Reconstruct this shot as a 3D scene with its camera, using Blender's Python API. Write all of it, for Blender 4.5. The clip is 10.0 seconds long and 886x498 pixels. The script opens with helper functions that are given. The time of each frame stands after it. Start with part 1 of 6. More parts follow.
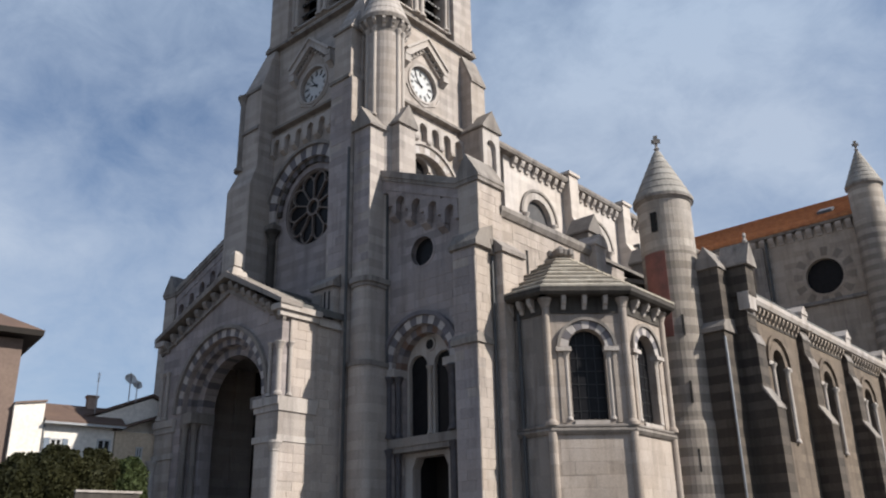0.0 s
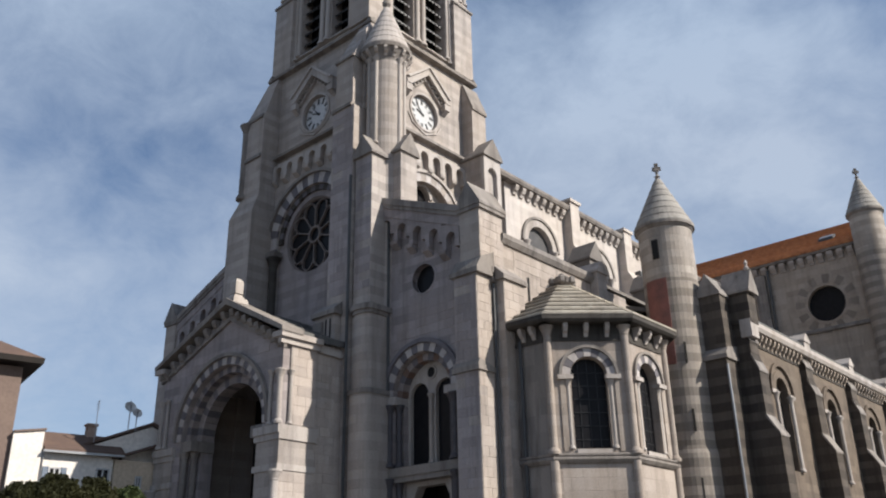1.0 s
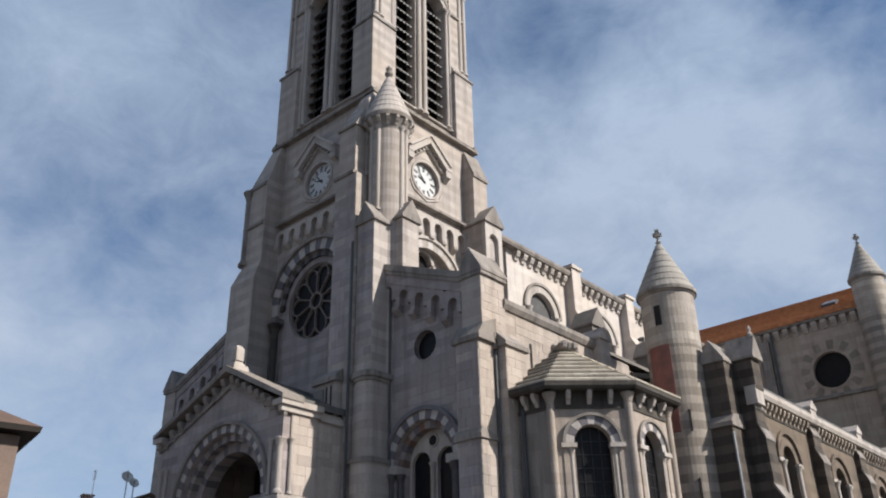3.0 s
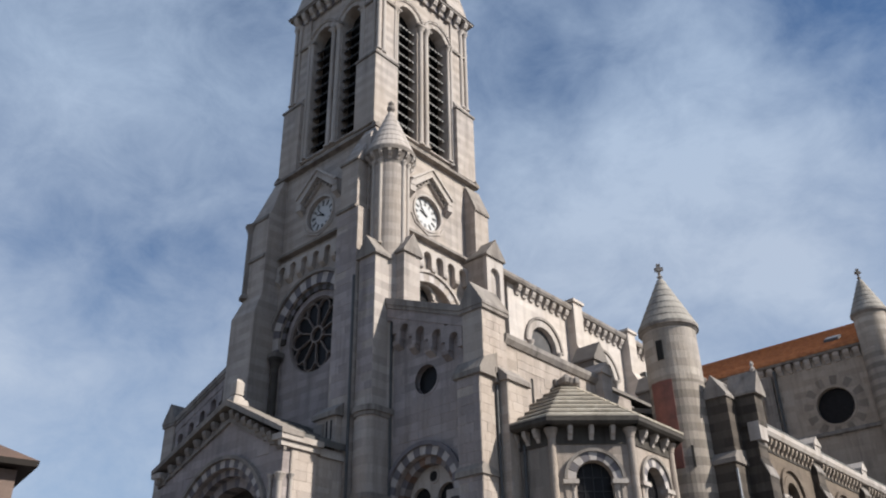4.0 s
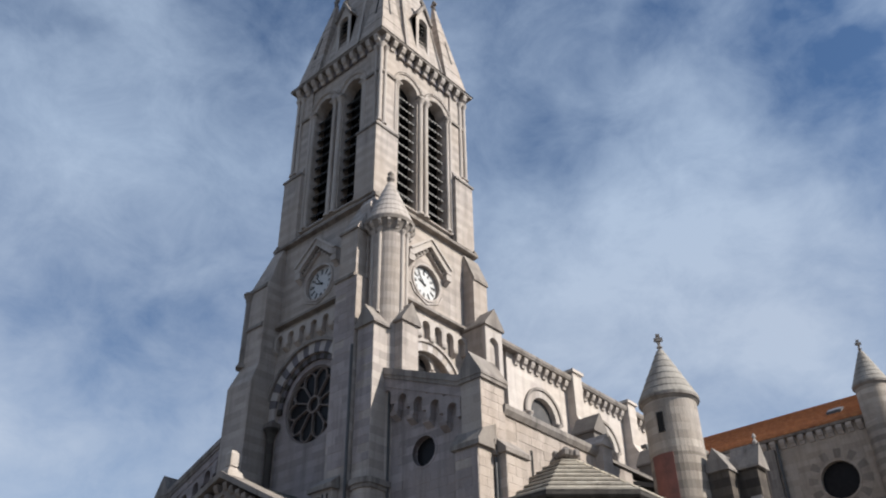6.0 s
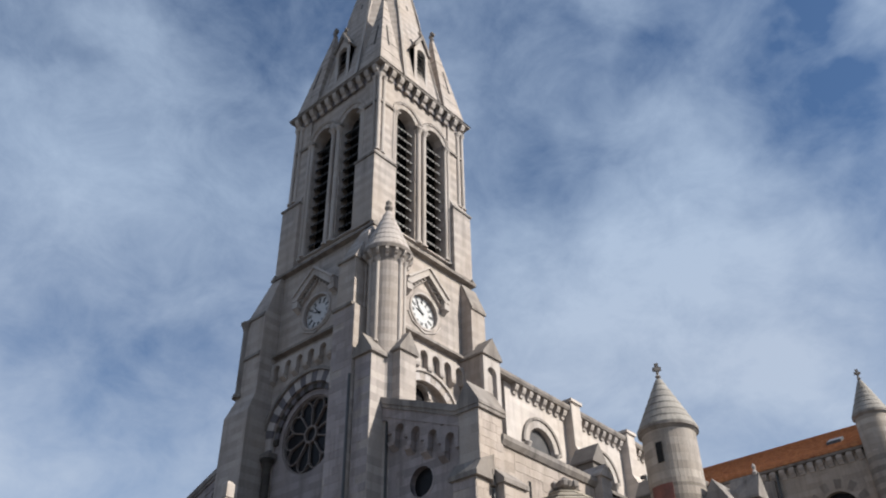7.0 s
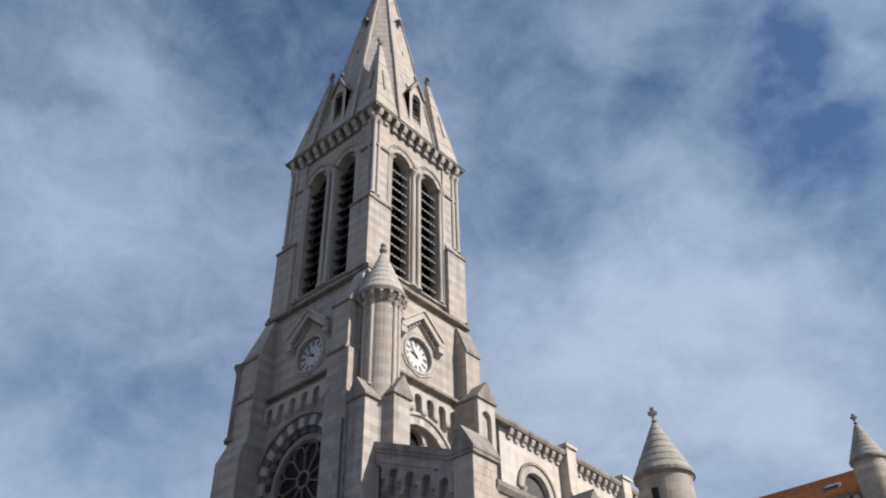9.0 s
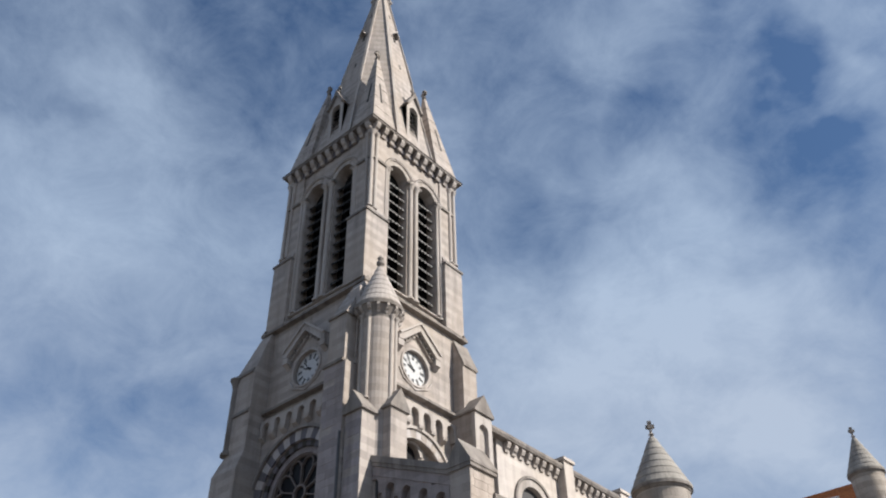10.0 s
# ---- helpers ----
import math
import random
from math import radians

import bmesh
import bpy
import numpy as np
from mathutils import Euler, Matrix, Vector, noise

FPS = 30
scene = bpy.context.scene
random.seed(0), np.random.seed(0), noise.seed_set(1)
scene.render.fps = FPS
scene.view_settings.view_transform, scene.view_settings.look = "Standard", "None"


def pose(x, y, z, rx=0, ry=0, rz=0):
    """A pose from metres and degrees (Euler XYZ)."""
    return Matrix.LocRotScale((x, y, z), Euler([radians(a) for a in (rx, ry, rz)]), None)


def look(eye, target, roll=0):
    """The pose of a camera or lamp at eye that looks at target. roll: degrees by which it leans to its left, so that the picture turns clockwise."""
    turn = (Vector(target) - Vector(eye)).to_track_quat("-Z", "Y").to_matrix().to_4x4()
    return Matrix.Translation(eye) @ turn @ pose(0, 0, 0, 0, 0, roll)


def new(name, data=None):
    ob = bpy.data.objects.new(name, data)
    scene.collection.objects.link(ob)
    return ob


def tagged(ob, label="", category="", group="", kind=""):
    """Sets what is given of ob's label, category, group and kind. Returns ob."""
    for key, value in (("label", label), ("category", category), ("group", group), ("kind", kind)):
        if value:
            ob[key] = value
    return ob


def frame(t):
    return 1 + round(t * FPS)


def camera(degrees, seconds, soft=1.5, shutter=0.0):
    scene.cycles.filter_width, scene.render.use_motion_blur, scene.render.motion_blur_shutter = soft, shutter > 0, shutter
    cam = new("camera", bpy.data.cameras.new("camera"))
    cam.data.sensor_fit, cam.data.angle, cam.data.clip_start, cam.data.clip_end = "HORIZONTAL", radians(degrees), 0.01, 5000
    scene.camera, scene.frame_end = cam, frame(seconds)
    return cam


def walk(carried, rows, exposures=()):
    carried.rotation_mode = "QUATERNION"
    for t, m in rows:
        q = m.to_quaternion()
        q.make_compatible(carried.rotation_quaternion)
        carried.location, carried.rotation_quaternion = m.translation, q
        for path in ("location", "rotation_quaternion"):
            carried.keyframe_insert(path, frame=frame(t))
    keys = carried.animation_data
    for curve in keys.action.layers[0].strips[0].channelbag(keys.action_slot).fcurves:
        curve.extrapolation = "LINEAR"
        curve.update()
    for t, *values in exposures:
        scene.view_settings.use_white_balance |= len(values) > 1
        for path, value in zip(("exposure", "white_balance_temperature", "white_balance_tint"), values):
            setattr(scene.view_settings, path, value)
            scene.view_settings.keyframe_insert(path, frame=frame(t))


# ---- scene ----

# ------------------------------------------------------------------ camera
cam = camera(54.6, 10.0, soft=2.1)
EYE = (0.0, 0.0, 1.6)
TURNS = [  # seconds and the camera's turn in degrees
    (0.0, 110.651, 1.036, 41.764),
    (0.5, 111.521, 1.033, 41.813),
    (1.0, 112.479, 1.018, 41.849),
    (1.5, 113.541, 1.023, 41.878),
    (2.0, 114.615, 1.002, 41.908),
    (2.5, 115.767, 1.055, 41.951),
    (4.0, 119.151, 0.874, 41.998),
    (4.5, 120.372, 0.791, 41.966),
    (5.0, 121.595, 0.785, 41.958),
    (5.5, 122.709, 0.754, 41.890),
    (7.0, 125.689, 0.783, 41.675),
    (7.5, 126.527, 0.850, 41.611),
    (8.0, 127.280, 0.849, 41.507),
    (8.5, 127.957, 0.872, 41.403),
    (9.0, 128.537, 0.895, 41.308),
    (9.5, 129.004, 0.936, 41.216),
    (10.0, 129.401, 1.001, 41.141),
]
PATH = [(t, pose(*EYE, rx, ry, rz)) for t, rx, ry, rz in TURNS]
walk(cam, PATH)

# ------------------------------------------------------------------ light
SUN_AZ, SUN_EL = 20.0, 36.0          # degrees from +X towards +Y, and above the horizon
sun_dir = Vector((math.cos(radians(SUN_AZ)) * math.cos(radians(SUN_EL)), math.sin(radians(SUN_AZ)) * math.cos(radians(SUN_EL)), math.sin(radians(SUN_EL))))
sun = new("sun", bpy.data.lights.new("sun", "SUN"))
sun.data.energy, sun.data.angle, sun.data.color = 5.0, radians(0.6), (1.0, 0.94, 0.85)
sun.matrix_world = look(sun_dir * 200, (0, 0, 0))
scene.view_settings.exposure = 0.56

world = bpy.data.worlds.new("sky")
scene.world = world
world.use_nodes = True
wn, wl = world.node_tree.nodes, world.node_tree.links
wn.clear()


def wnode(kind, **inputs):
    n = wn.new(kind)
    for k, v in inputs.items():
        n.inputs[k.replace("_", " ")].default_value = v
    return n


sky = wn.new("ShaderNodeTexSky")
sky.sky_type, sky.sun_disc = "NISHITA", False
sky.sun_elevation, sky.sun_rotation = radians(SUN_EL), radians(90 - SUN_AZ)
sky.air_density, sky.dust_density, sky.ozone_density = 1.0, 1.2, 1.6
coord = wn.new("ShaderNodeTexCoord")
mapped = wn.new("ShaderNodeMapping")
mapped.inputs["Scale"].default_value = (1.0, 1.0, 1.5)
mapped.inputs["Rotation"].default_value = (0.3, 0.5, 0.4)
wl.new(coord.outputs["Generated"], mapped.inputs["Vector"])
big = wnode("ShaderNodeTexNoise", Scale=3.4, Detail=7.0, Roughness=0.5, Distortion=0.25)
fine = wnode("ShaderNodeTexNoise", Scale=10.0, Detail=9.0, Roughness=0.66, Distortion=0.35)
wl.new(mapped.outputs[0], big.inputs["Vector"])
wl.new(mapped.outputs[0], fine.inputs["Vector"])


def wmath(op, a, b):
    n = wn.new("ShaderNodeMath")
    n.operation = op
    for i, v in enumerate((a, b)):
        if isinstance(v, bpy.types.NodeSocket):
            wl.new(v, n.inputs[i])
        else:
            n.inputs[i].default_value = v
    return n.outputs[0]


def wvec(op, a, b):
    n = wn.new("ShaderNodeVectorMath")
    n.operation = op
    for i, v in enumerate((a, b)):
        if isinstance(v, bpy.types.NodeSocket):
            wl.new(v, n.inputs[i])
        else:
            n.inputs[i].default_value = v
    return n


# thin cloud banks and the gaps between them: bearing, height, width in degrees, and how thick
BANKS = [
    (148.0, 52.4, 6.3, -0.60), (149.3, 47.1, 4.4, -0.35), (170.0, 48.2, 4.4, -0.45), (123.9, 53.2, 4.8, -0.35), (125.9, 41.9, 3.7, -0.30),
    (109.7, 46.2, 2.2, -0.50), (116.0, 45.4, 3.3, -0.30), (98.7, 41.8, 3.3, -0.55), (97.8, 46.0, 2.2, -0.50), (97.7, 33.4, 3.0, -0.35),
    (102.6, 28.0, 3.0, -0.30), (157.7, 29.5, 4.1, -0.45), (158.7, 25.9, 3.7, -0.40), (151.9, 26.3, 3.7, -0.30), (156.2, 41.0, 8.1, 0.40),
    (162.3, 37.7, 5.5, 0.25), (156.6, 48.6, 4.1, 0.15), (109.7, 41.3, 5.5, 0.20), (108.4, 31.4, 5.9, 0.45), (121.4, 29.6, 6.7, 0.40),
    (95.0, 43.5, 2.0, 0.50), (91.1, 46.0, 2.2, 0.30), (158.7, 21.9, 3.0, 0.30), (118.6, 50.2, 3.7, 0.12), (149.3, 25.5, 3.7, -0.35),
    (155.6, 20.1, 6.7, 0.35), (109.8, 29.3, 9.2, 0.40), (121.6, 33.1, 5.9, 0.25),
    (98.5, 37.7, 4.1, -0.30), (103.3, 41.7, 3.3, -0.20), (103.5, 49.9, 3.3, -0.20), (123.0, 37.6, 3.0, -0.20), (100.5, 31.3, 3.3, -0.20),
    (121.0, 47.9, 3.5, -0.30), (113.8, 46.6, 3.5, -0.25), (103.4, 46.8, 4.0, -0.35), (95.2, 44.2, 4.0, -0.40), (108.7, 39.3, 3.5, -0.30),
    (102.2, 36.6, 3.5, -0.30), (96.0, 39.3, 2.5, -0.30), (109.0, 28.3, 4.5, 0.15), (103.3, 27.2, 4.5, 0.30), (107.3, 23.8, 4.0, 0.15),
]
warp = wnode("ShaderNodeTexNoise", Scale=7.0, Detail=4.0, Roughness=0.55)
wl.new(coord.outputs["Generated"], warp.inputs["Vector"])
bent = wvec("ADD", coord.outputs["Generated"], wvec("MULTIPLY", wvec("SUBTRACT", warp.outputs["Color"], (0.5, 0.5, 0.5)).outputs[0], (0.2, 0.2, 0.2)).outputs[0])
unit = wn.new("ShaderNodeVectorMath")
unit.operation = "NORMALIZE"
wl.new(bent.outputs[0], unit.inputs[0])
thick = wmath("ADD", wmath("MULTIPLY", wmath("SUBTRACT", big.outputs["Fac"], 0.5), 0.5), wmath("MULTIPLY", wmath("SUBTRACT", fine.outputs["Fac"], 0.5), 0.7))
for az, el, wide, much in BANKS:
    way = (math.cos(radians(az)) * math.cos(radians(el)), math.sin(radians(az)) * math.cos(radians(el)), math.sin(radians(el)))
    bank = wn.new("ShaderNodeMapRange")
    bank.interpolation_type = "SMOOTHERSTEP"
    for k, v in (("From Min", math.cos(radians(wide * 1.7))), ("From Max", 1.0), ("To Min", 0.0), ("To Max", much * 0.3)):
        bank.inputs[k].default_value = v
    wl.new(wvec("DOT_PRODUCT", unit.outputs[0], way).outputs["Value"], bank.inputs["Value"])
    thick = wmath("ADD", thick, bank.outputs[0])
ramp = wn.new("ShaderNodeMapRange")
for k, v in (("From Min", -0.4), ("From Max", 0.38), ("To Min", 0.0), ("To Max", 0.88)):
    ramp.inputs[k].default_value = v
up = wn.new("ShaderNodeSeparateXYZ")
wl.new(coord.outputs["Generated"], up.inputs[0])
cover = wn.new("ShaderNodeMapRange")          # haze thickens towards the horizon
for k, v in (("From Min", 0.2), ("From Max", 0.85), ("To Min", 0.08), ("To Max", -0.06)):
    cover.inputs[k].default_value = v
wl.new(up.outputs["Z"], cover.inputs["Value"])
wl.new(wmath("ADD", thick, cover.outputs[0]), ramp.inputs["Value"])
gain = wn.new("ShaderNodeMix")
gain.data_type, gain.blend_type = "RGBA", "MULTIPLY"
gain.inputs[0].default_value = 1.0
gain.inputs[7].default_value = (0.047, 0.061, 0.074, 1)
wl.new(sky.outputs[0], gain.inputs[6])
cloud = wn.new("ShaderNodeMix")
cloud.data_type = "RGBA"
tint = wn.new("ShaderNodeMix")                # low clouds are whiter than the high veil
tint.data_type = "RGBA"
tint.inputs[6].default_value = (0.352, 0.41, 0.503, 1)
tint.inputs[7].default_value = (0.322, 0.4, 0.515, 1)
low = wn.new("ShaderNodeMapRange")
for k, v in (("From Min", 0.45), ("From Max", 0.62)):
    low.inputs[k].default_value = v
wl.new(up.outputs["Z"], low.inputs["Value"])
wl.new(low.outputs[0], tint.inputs[0])
wl.new(tint.outputs[2], cloud.inputs[7])
wl.new(ramp.outputs[0], cloud.inputs[0])
wl.new(gain.outputs[2], cloud.inputs[6])
back = wn.new("ShaderNodeBackground")
back.inputs["Strength"].default_value = 1.0
wl.new(cloud.outputs[2], back.inputs["Color"])
wout = wn.new("ShaderNodeOutputWorld")
wl.new(back.outputs[0], wout.inputs["Surface"])

# ------------------------------------------------------------------ materials
def material(name):
    mat = bpy.data.materials.new(name)
    mat.use_nodes = True
    nt = mat.node_tree
    bsdf = nt.nodes["Principled BSDF"]
    return mat, nt, bsdf


def nd(nt, kind, op=None, **inputs):
    n = nt.nodes.new(kind)
    if op:
        n.operation = op
    for k, v in inputs.items():
        key = int(k[1:]) if k[0] == "i" and k[1:].isdigit() else k.replace("_", " ")
        if isinstance(v, bpy.types.NodeSocket):
            nt.links.new(v, n.inputs[key])
        else:
            n.inputs[key].default_value = v
    return n


def mixc(nt, fac, a, b, blend="MIX"):
    n = nt.nodes.new("ShaderNodeMix")
    n.data_type, n.blend_type = "RGBA", blend
    for k, v in ((0, fac), (6, a), (7, b)):
        if isinstance(v, bpy.types.NodeSocket):
            nt.links.new(v, n.inputs[k])
        else:
            n.inputs[k].default_value = v
    return n.outputs[2]


def rgb(r, g, b):
    return (r, g, b, 1.0)


def stone(name, light, dark, course=0.42, block=0.95, stripe=0.0, vary=0.5, bump=0.35, rough=0.86, joints=0.35, period=2.0, stain=0.6, per_object=False):
    """Ashlar laid in courses: blocks of differing tone, thin joints, streaks and lichen; stripe mixes in every other course dark."""
    mat, nt, bsdf = material(name)
    geo = nt.nodes.new("ShaderNodeNewGeometry")
    sep = nd(nt, "ShaderNodeSeparateXYZ", Vector=geo.outputs["Position"])
    wob = nd(nt, "ShaderNodeTexNoise", Vector=geo.outputs["Position"], Scale=0.8, Detail=2.0)
    z = nd(nt, "ShaderNodeMath", "ADD", i0=sep.outputs["Z"], i1=nd(nt, "ShaderNodeMath", "MULTIPLY", i0=wob.outputs["Fac"], i1=0.05).outputs[0]).outputs[0]
    row = nd(nt, "ShaderNodeMath", "DIVIDE", i0=z, i1=course).outputs[0]
    rowi = nd(nt, "ShaderNodeMath", "FLOOR", i0=row).outputs[0]
    rowf = nd(nt, "ShaderNodeMath", "FRACT", i0=row).outputs[0]
    rnd_row = nd(nt, "ShaderNodeTexWhiteNoise", Vector=nd(nt, "ShaderNodeCombineXYZ", X=rowi).outputs[0])
    along = nd(nt, "ShaderNodeMath", "ADD", i0=sep.outputs["X"], i1=sep.outputs["Y"]).outputs[0]
    shift = nd(nt, "ShaderNodeMath", "MULTIPLY_ADD", i0=rnd_row.outputs["Value"], i1=7.3, i2=nd(nt, "ShaderNodeMath", "DIVIDE", i0=along, i1=block).outputs[0]).outputs[0]
    coli = nd(nt, "ShaderNodeMath", "FLOOR", i0=shift).outputs[0]
    colf = nd(nt, "ShaderNodeMath", "FRACT", i0=shift).outputs[0]
    cell = nd(nt, "ShaderNodeCombineXYZ", X=coli, Y=rowi)
    rnd = nd(nt, "ShaderNodeTexWhiteNoise", Vector=cell.outputs[0])
    tone = nd(nt, "ShaderNodeMath", "MULTIPLY", i0=rnd.outputs["Value"], i1=vary).outputs[0]
    if per_object:
        info = nt.nodes.new("ShaderNodeObjectInfo")
        tone = nd(nt, "ShaderNodeMath", "MULTIPLY", i0=info.outputs["Random"], i1=vary).outputs[0]
    if stripe:
        par = nd(nt, "ShaderNodeMath", "FRACT", i0=nd(nt, "ShaderNodeMath", "DIVIDE", i0=rowi, i1=period).outputs[0]).outputs[0]
        alt = nd(nt, "ShaderNodeMath", "GREATER_THAN", i0=par, i1=0.45).outputs[0]
        tone = nd(nt, "ShaderNodeMath", "MULTIPLY_ADD", i0=alt, i1=stripe, i2=tone).outputs[0]
    tone_n = nt.nodes.new("ShaderNodeMath")
    tone_n.operation, tone_n.use_clamp = "ADD", True
    nt.links.new(tone, tone_n.inputs[0])
    tone_n.inputs[1].default_value = 0.0
    col = mixc(nt, tone_n.outputs[0], light, dark)
    # streaks that run down, and broad weathering
    stretch = nd(nt, "ShaderNodeMapping", Vector=geo.outputs["Position"], Scale=(1.6, 1.6, 0.16))
    streak = nd(nt, "ShaderNodeTexNoise", Vector=stretch.outputs[0], Scale=1.0, Detail=6.0, Roughness=0.65)
    sfac = nd(nt, "ShaderNodeMapRange", Value=streak.outputs["Fac"], From_Min=0.47, From_Max=0.72, To_Min=0.0, To_Max=stain).outputs[0]
    col = mixc(nt, sfac, col, (dark[0] * 0.5, dark[1] * 0.48, dark[2] * 0.47, 1))
    broad = nd(nt, "ShaderNodeTexNoise", Vector=geo.outputs["Position"], Scale=0.22, Detail=5.0, Roughness=0.6)
    bfac = nd(nt, "ShaderNodeMapRange", Value=broad.outputs["Fac"], From_Min=0.35, From_Max=0.7, To_Min=0.0, To_Max=0.45).outputs[0]
    col = mixc(nt, bfac, col, (light[0] * 0.92, light[1] * 0.84, light[2] * 0.72, 1))
    grain = nd(nt, "ShaderNodeTexNoise", Vector=geo.outputs["Position"], Scale=14.0, Detail=6.0, Roughness=0.7)
    gfac = nd(nt, "ShaderNodeMapRange", Value=grain.outputs["Fac"], From_Min=0.3, From_Max=0.7, To_Min=0.82, To_Max=1.12).outputs[0]
    col = mixc(nt, 1.0, col, gfac, "MULTIPLY")
    height = grain.outputs["Fac"]
    if joints:
        edge_z = nd(nt, "ShaderNodeMath", "LESS_THAN", i0=rowf, i1=0.045).outputs[0]
        edge_x = nd(nt, "ShaderNodeMath", "LESS_THAN", i0=colf, i1=0.02).outputs[0]
        joint = nd(nt, "ShaderNodeMath", "MAXIMUM", i0=edge_z, i1=edge_x).outputs[0]
        jfac = nd(nt, "ShaderNodeMath", "MULTIPLY", i0=joint, i1=joints).outputs[0]
        col = mixc(nt, jfac, col, (dark[0] * 0.5, dark[1] * 0.5, dark[2] * 0.5, 1))
        height = nd(nt, "ShaderNodeMath", "SUBTRACT", i0=height, i1=joint).outputs[0]
    nt.links.new(col, bsdf.inputs["Base Color"])
    bsdf.inputs["Roughness"].default_value = rough
    bsdf.inputs["Specular IOR Level"].default_value = 0.25
    b = nd(nt, "ShaderNodeBump", Height=height, Strength=bump, Distance=0.03)
    nt.links.new(b.outputs[0], bsdf.inputs["Normal"])
    return mat


def plain(name, a, b, scale=3.0, rough=0.8, bump=0.2, metal=0.0, stretch=(1, 1, 1), per_object=0.0):
    """A surface of two mixed tones with fine grain."""
    mat, nt, bsdf = material(name)
    geo = nt.nodes.new("ShaderNodeNewGeometry")
    mp = nd(nt, "ShaderNodeMapping", Vector=geo.outputs["Position"], Scale=stretch)
    n1 = nd(nt, "ShaderNodeTexNoise", Vector=mp.outputs[0], Scale=scale, Detail=6.0, Roughness=0.65)
    n2 = nd(nt, "ShaderNodeTexNoise", Vector=geo.outputs["Position"], Scale=scale * 9, Detail=4.0, Roughness=0.6)
    f = nd(nt, "ShaderNodeMapRange", Value=n1.outputs["Fac"], From_Min=0.3, From_Max=0.7).outputs[0]
    col = mixc(nt, f, a, b)
    g = nd(nt, "ShaderNodeMapRange", Value=n2.outputs["Fac"], From_Min=0.3, From_Max=0.7, To_Min=0.85, To_Max=1.12).outputs[0]
    col = mixc(nt, 1.0, col, g, "MULTIPLY")
    if per_object:
        info = nt.nodes.new("ShaderNodeObjectInfo")
        g = nd(nt, "ShaderNodeMapRange", Value=info.outputs["Random"], To_Min=1 - per_object, To_Max=1 + per_object).outputs[0]
        col = mixc(nt, 1.0, col, g, "MULTIPLY")
    nt.links.new(col, bsdf.inputs["Base Color"])
    bsdf.inputs["Roughness"].default_value = rough
    bsdf.inputs["Metallic"].default_value = metal
    bsdf.inputs["Specular IOR Level"].default_value = 0.3
    bp = nd(nt, "ShaderNodeBump", Height=n2.outputs["Fac"], Strength=bump, Distance=0.02)
    nt.links.new(bp.outputs[0], bsdf.inputs["Normal"])
    return mat


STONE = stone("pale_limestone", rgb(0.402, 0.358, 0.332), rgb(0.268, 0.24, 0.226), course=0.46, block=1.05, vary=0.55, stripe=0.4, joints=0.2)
# greyer copy of the limestone for the fronts, part of their shade painted in
GREY = stone("shade_grey_limestone", rgb(0.328, 0.293, 0.294), rgb(0.202, 0.180, 0.186), course=0.44, block=0.9, vary=0.55, stripe=0.4, joints=0.2)
# banded courses; the overall dark tone also holds the chapel fronts' shade
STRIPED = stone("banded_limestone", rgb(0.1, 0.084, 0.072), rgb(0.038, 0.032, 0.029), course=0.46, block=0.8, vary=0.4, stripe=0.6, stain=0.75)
TURRET = stone("banded_turret_stone", rgb(0.31, 0.275, 0.245), rgb(0.15, 0.132, 0.12), course=0.46, block=0.9, vary=0.3, stripe=0.7, stain=0.6, joints=0.15)
DRUM = stone("pale_turret_stone", rgb(0.43, 0.386, 0.348), rgb(0.25, 0.222, 0.202), course=0.46, block=0.9, vary=0.8, stripe=0.5, stain=0.8, joints=0.35)
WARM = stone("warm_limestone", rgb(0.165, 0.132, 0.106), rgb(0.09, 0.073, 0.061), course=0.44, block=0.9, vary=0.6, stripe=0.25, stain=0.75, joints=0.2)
CHAPEL = stone("pale_pinkish_limestone", rgb(0.37, 0.322, 0.29), rgb(0.225, 0.193, 0.174), course=0.5, block=1.1, vary=0.6, stripe=0.3, stain=0.9, joints=0.15)
BUFF_DARK = stone("dull_buff_voussoir", rgb(0.25, 0.213, 0.186), rgb(0.17, 0.145, 0.128), vary=0.8, joints=0.0, per_object=True, stain=0.8)
TRANSEPT = stone("buff_limestone", rgb(0.385, 0.33, 0.284), rgb(0.24, 0.203, 0.175), course=0.5, block=1.0, vary=0.6, stripe=0.2, stain=0.7, joints=0.2)
ROOF_STONE = stone("tan_roof_slab", rgb(0.37, 0.335, 0.285), rgb(0.2, 0.18, 0.155), course=0.43, block=1.6, vary=0.6, stain=0.8, joints=0.1)
DRESSED = stone("dressed_stone", rgb(0.404, 0.369, 0.350), rgb(0.293, 0.266, 0.251), course=2.0, block=2.0, vary=0.4, joints=0.0, stain=0.7)
WORN = stone("weathered_coping", rgb(0.253, 0.229, 0.214), rgb(0.126, 0.116, 0.113), course=0.8, block=0.8, vary=0.6, joints=0.0, stain=0.9)
# dark stone for grime, and for shade put into the colour
SOOT_SHADE = stone("soot_shade_stone", rgb(0.075, 0.067, 0.061), rgb(0.032, 0.029, 0.027), course=0.7, block=0.6, vary=0.8, joints=0.0, stain=0.8)
BLOCK = stone("limestone_block", rgb(0.422, 0.369, 0.337), rgb(0.259, 0.228, 0.216), vary=0.7, joints=0.0, per_object=True)
# block in the same grey, with the fronts' shade in its colour
GREY_BLOCK = stone("shade_grey_block", rgb(0.339, 0.303, 0.304), rgb(0.193, 0.171, 0.175), vary=0.7, joints=0.0, per_object=True)
WHITE_VOUSSOIR = stone("white_voussoir", rgb(0.444, 0.414, 0.408), rgb(0.333, 0.305, 0.303), vary=0.5, joints=0.0, per_object=True)
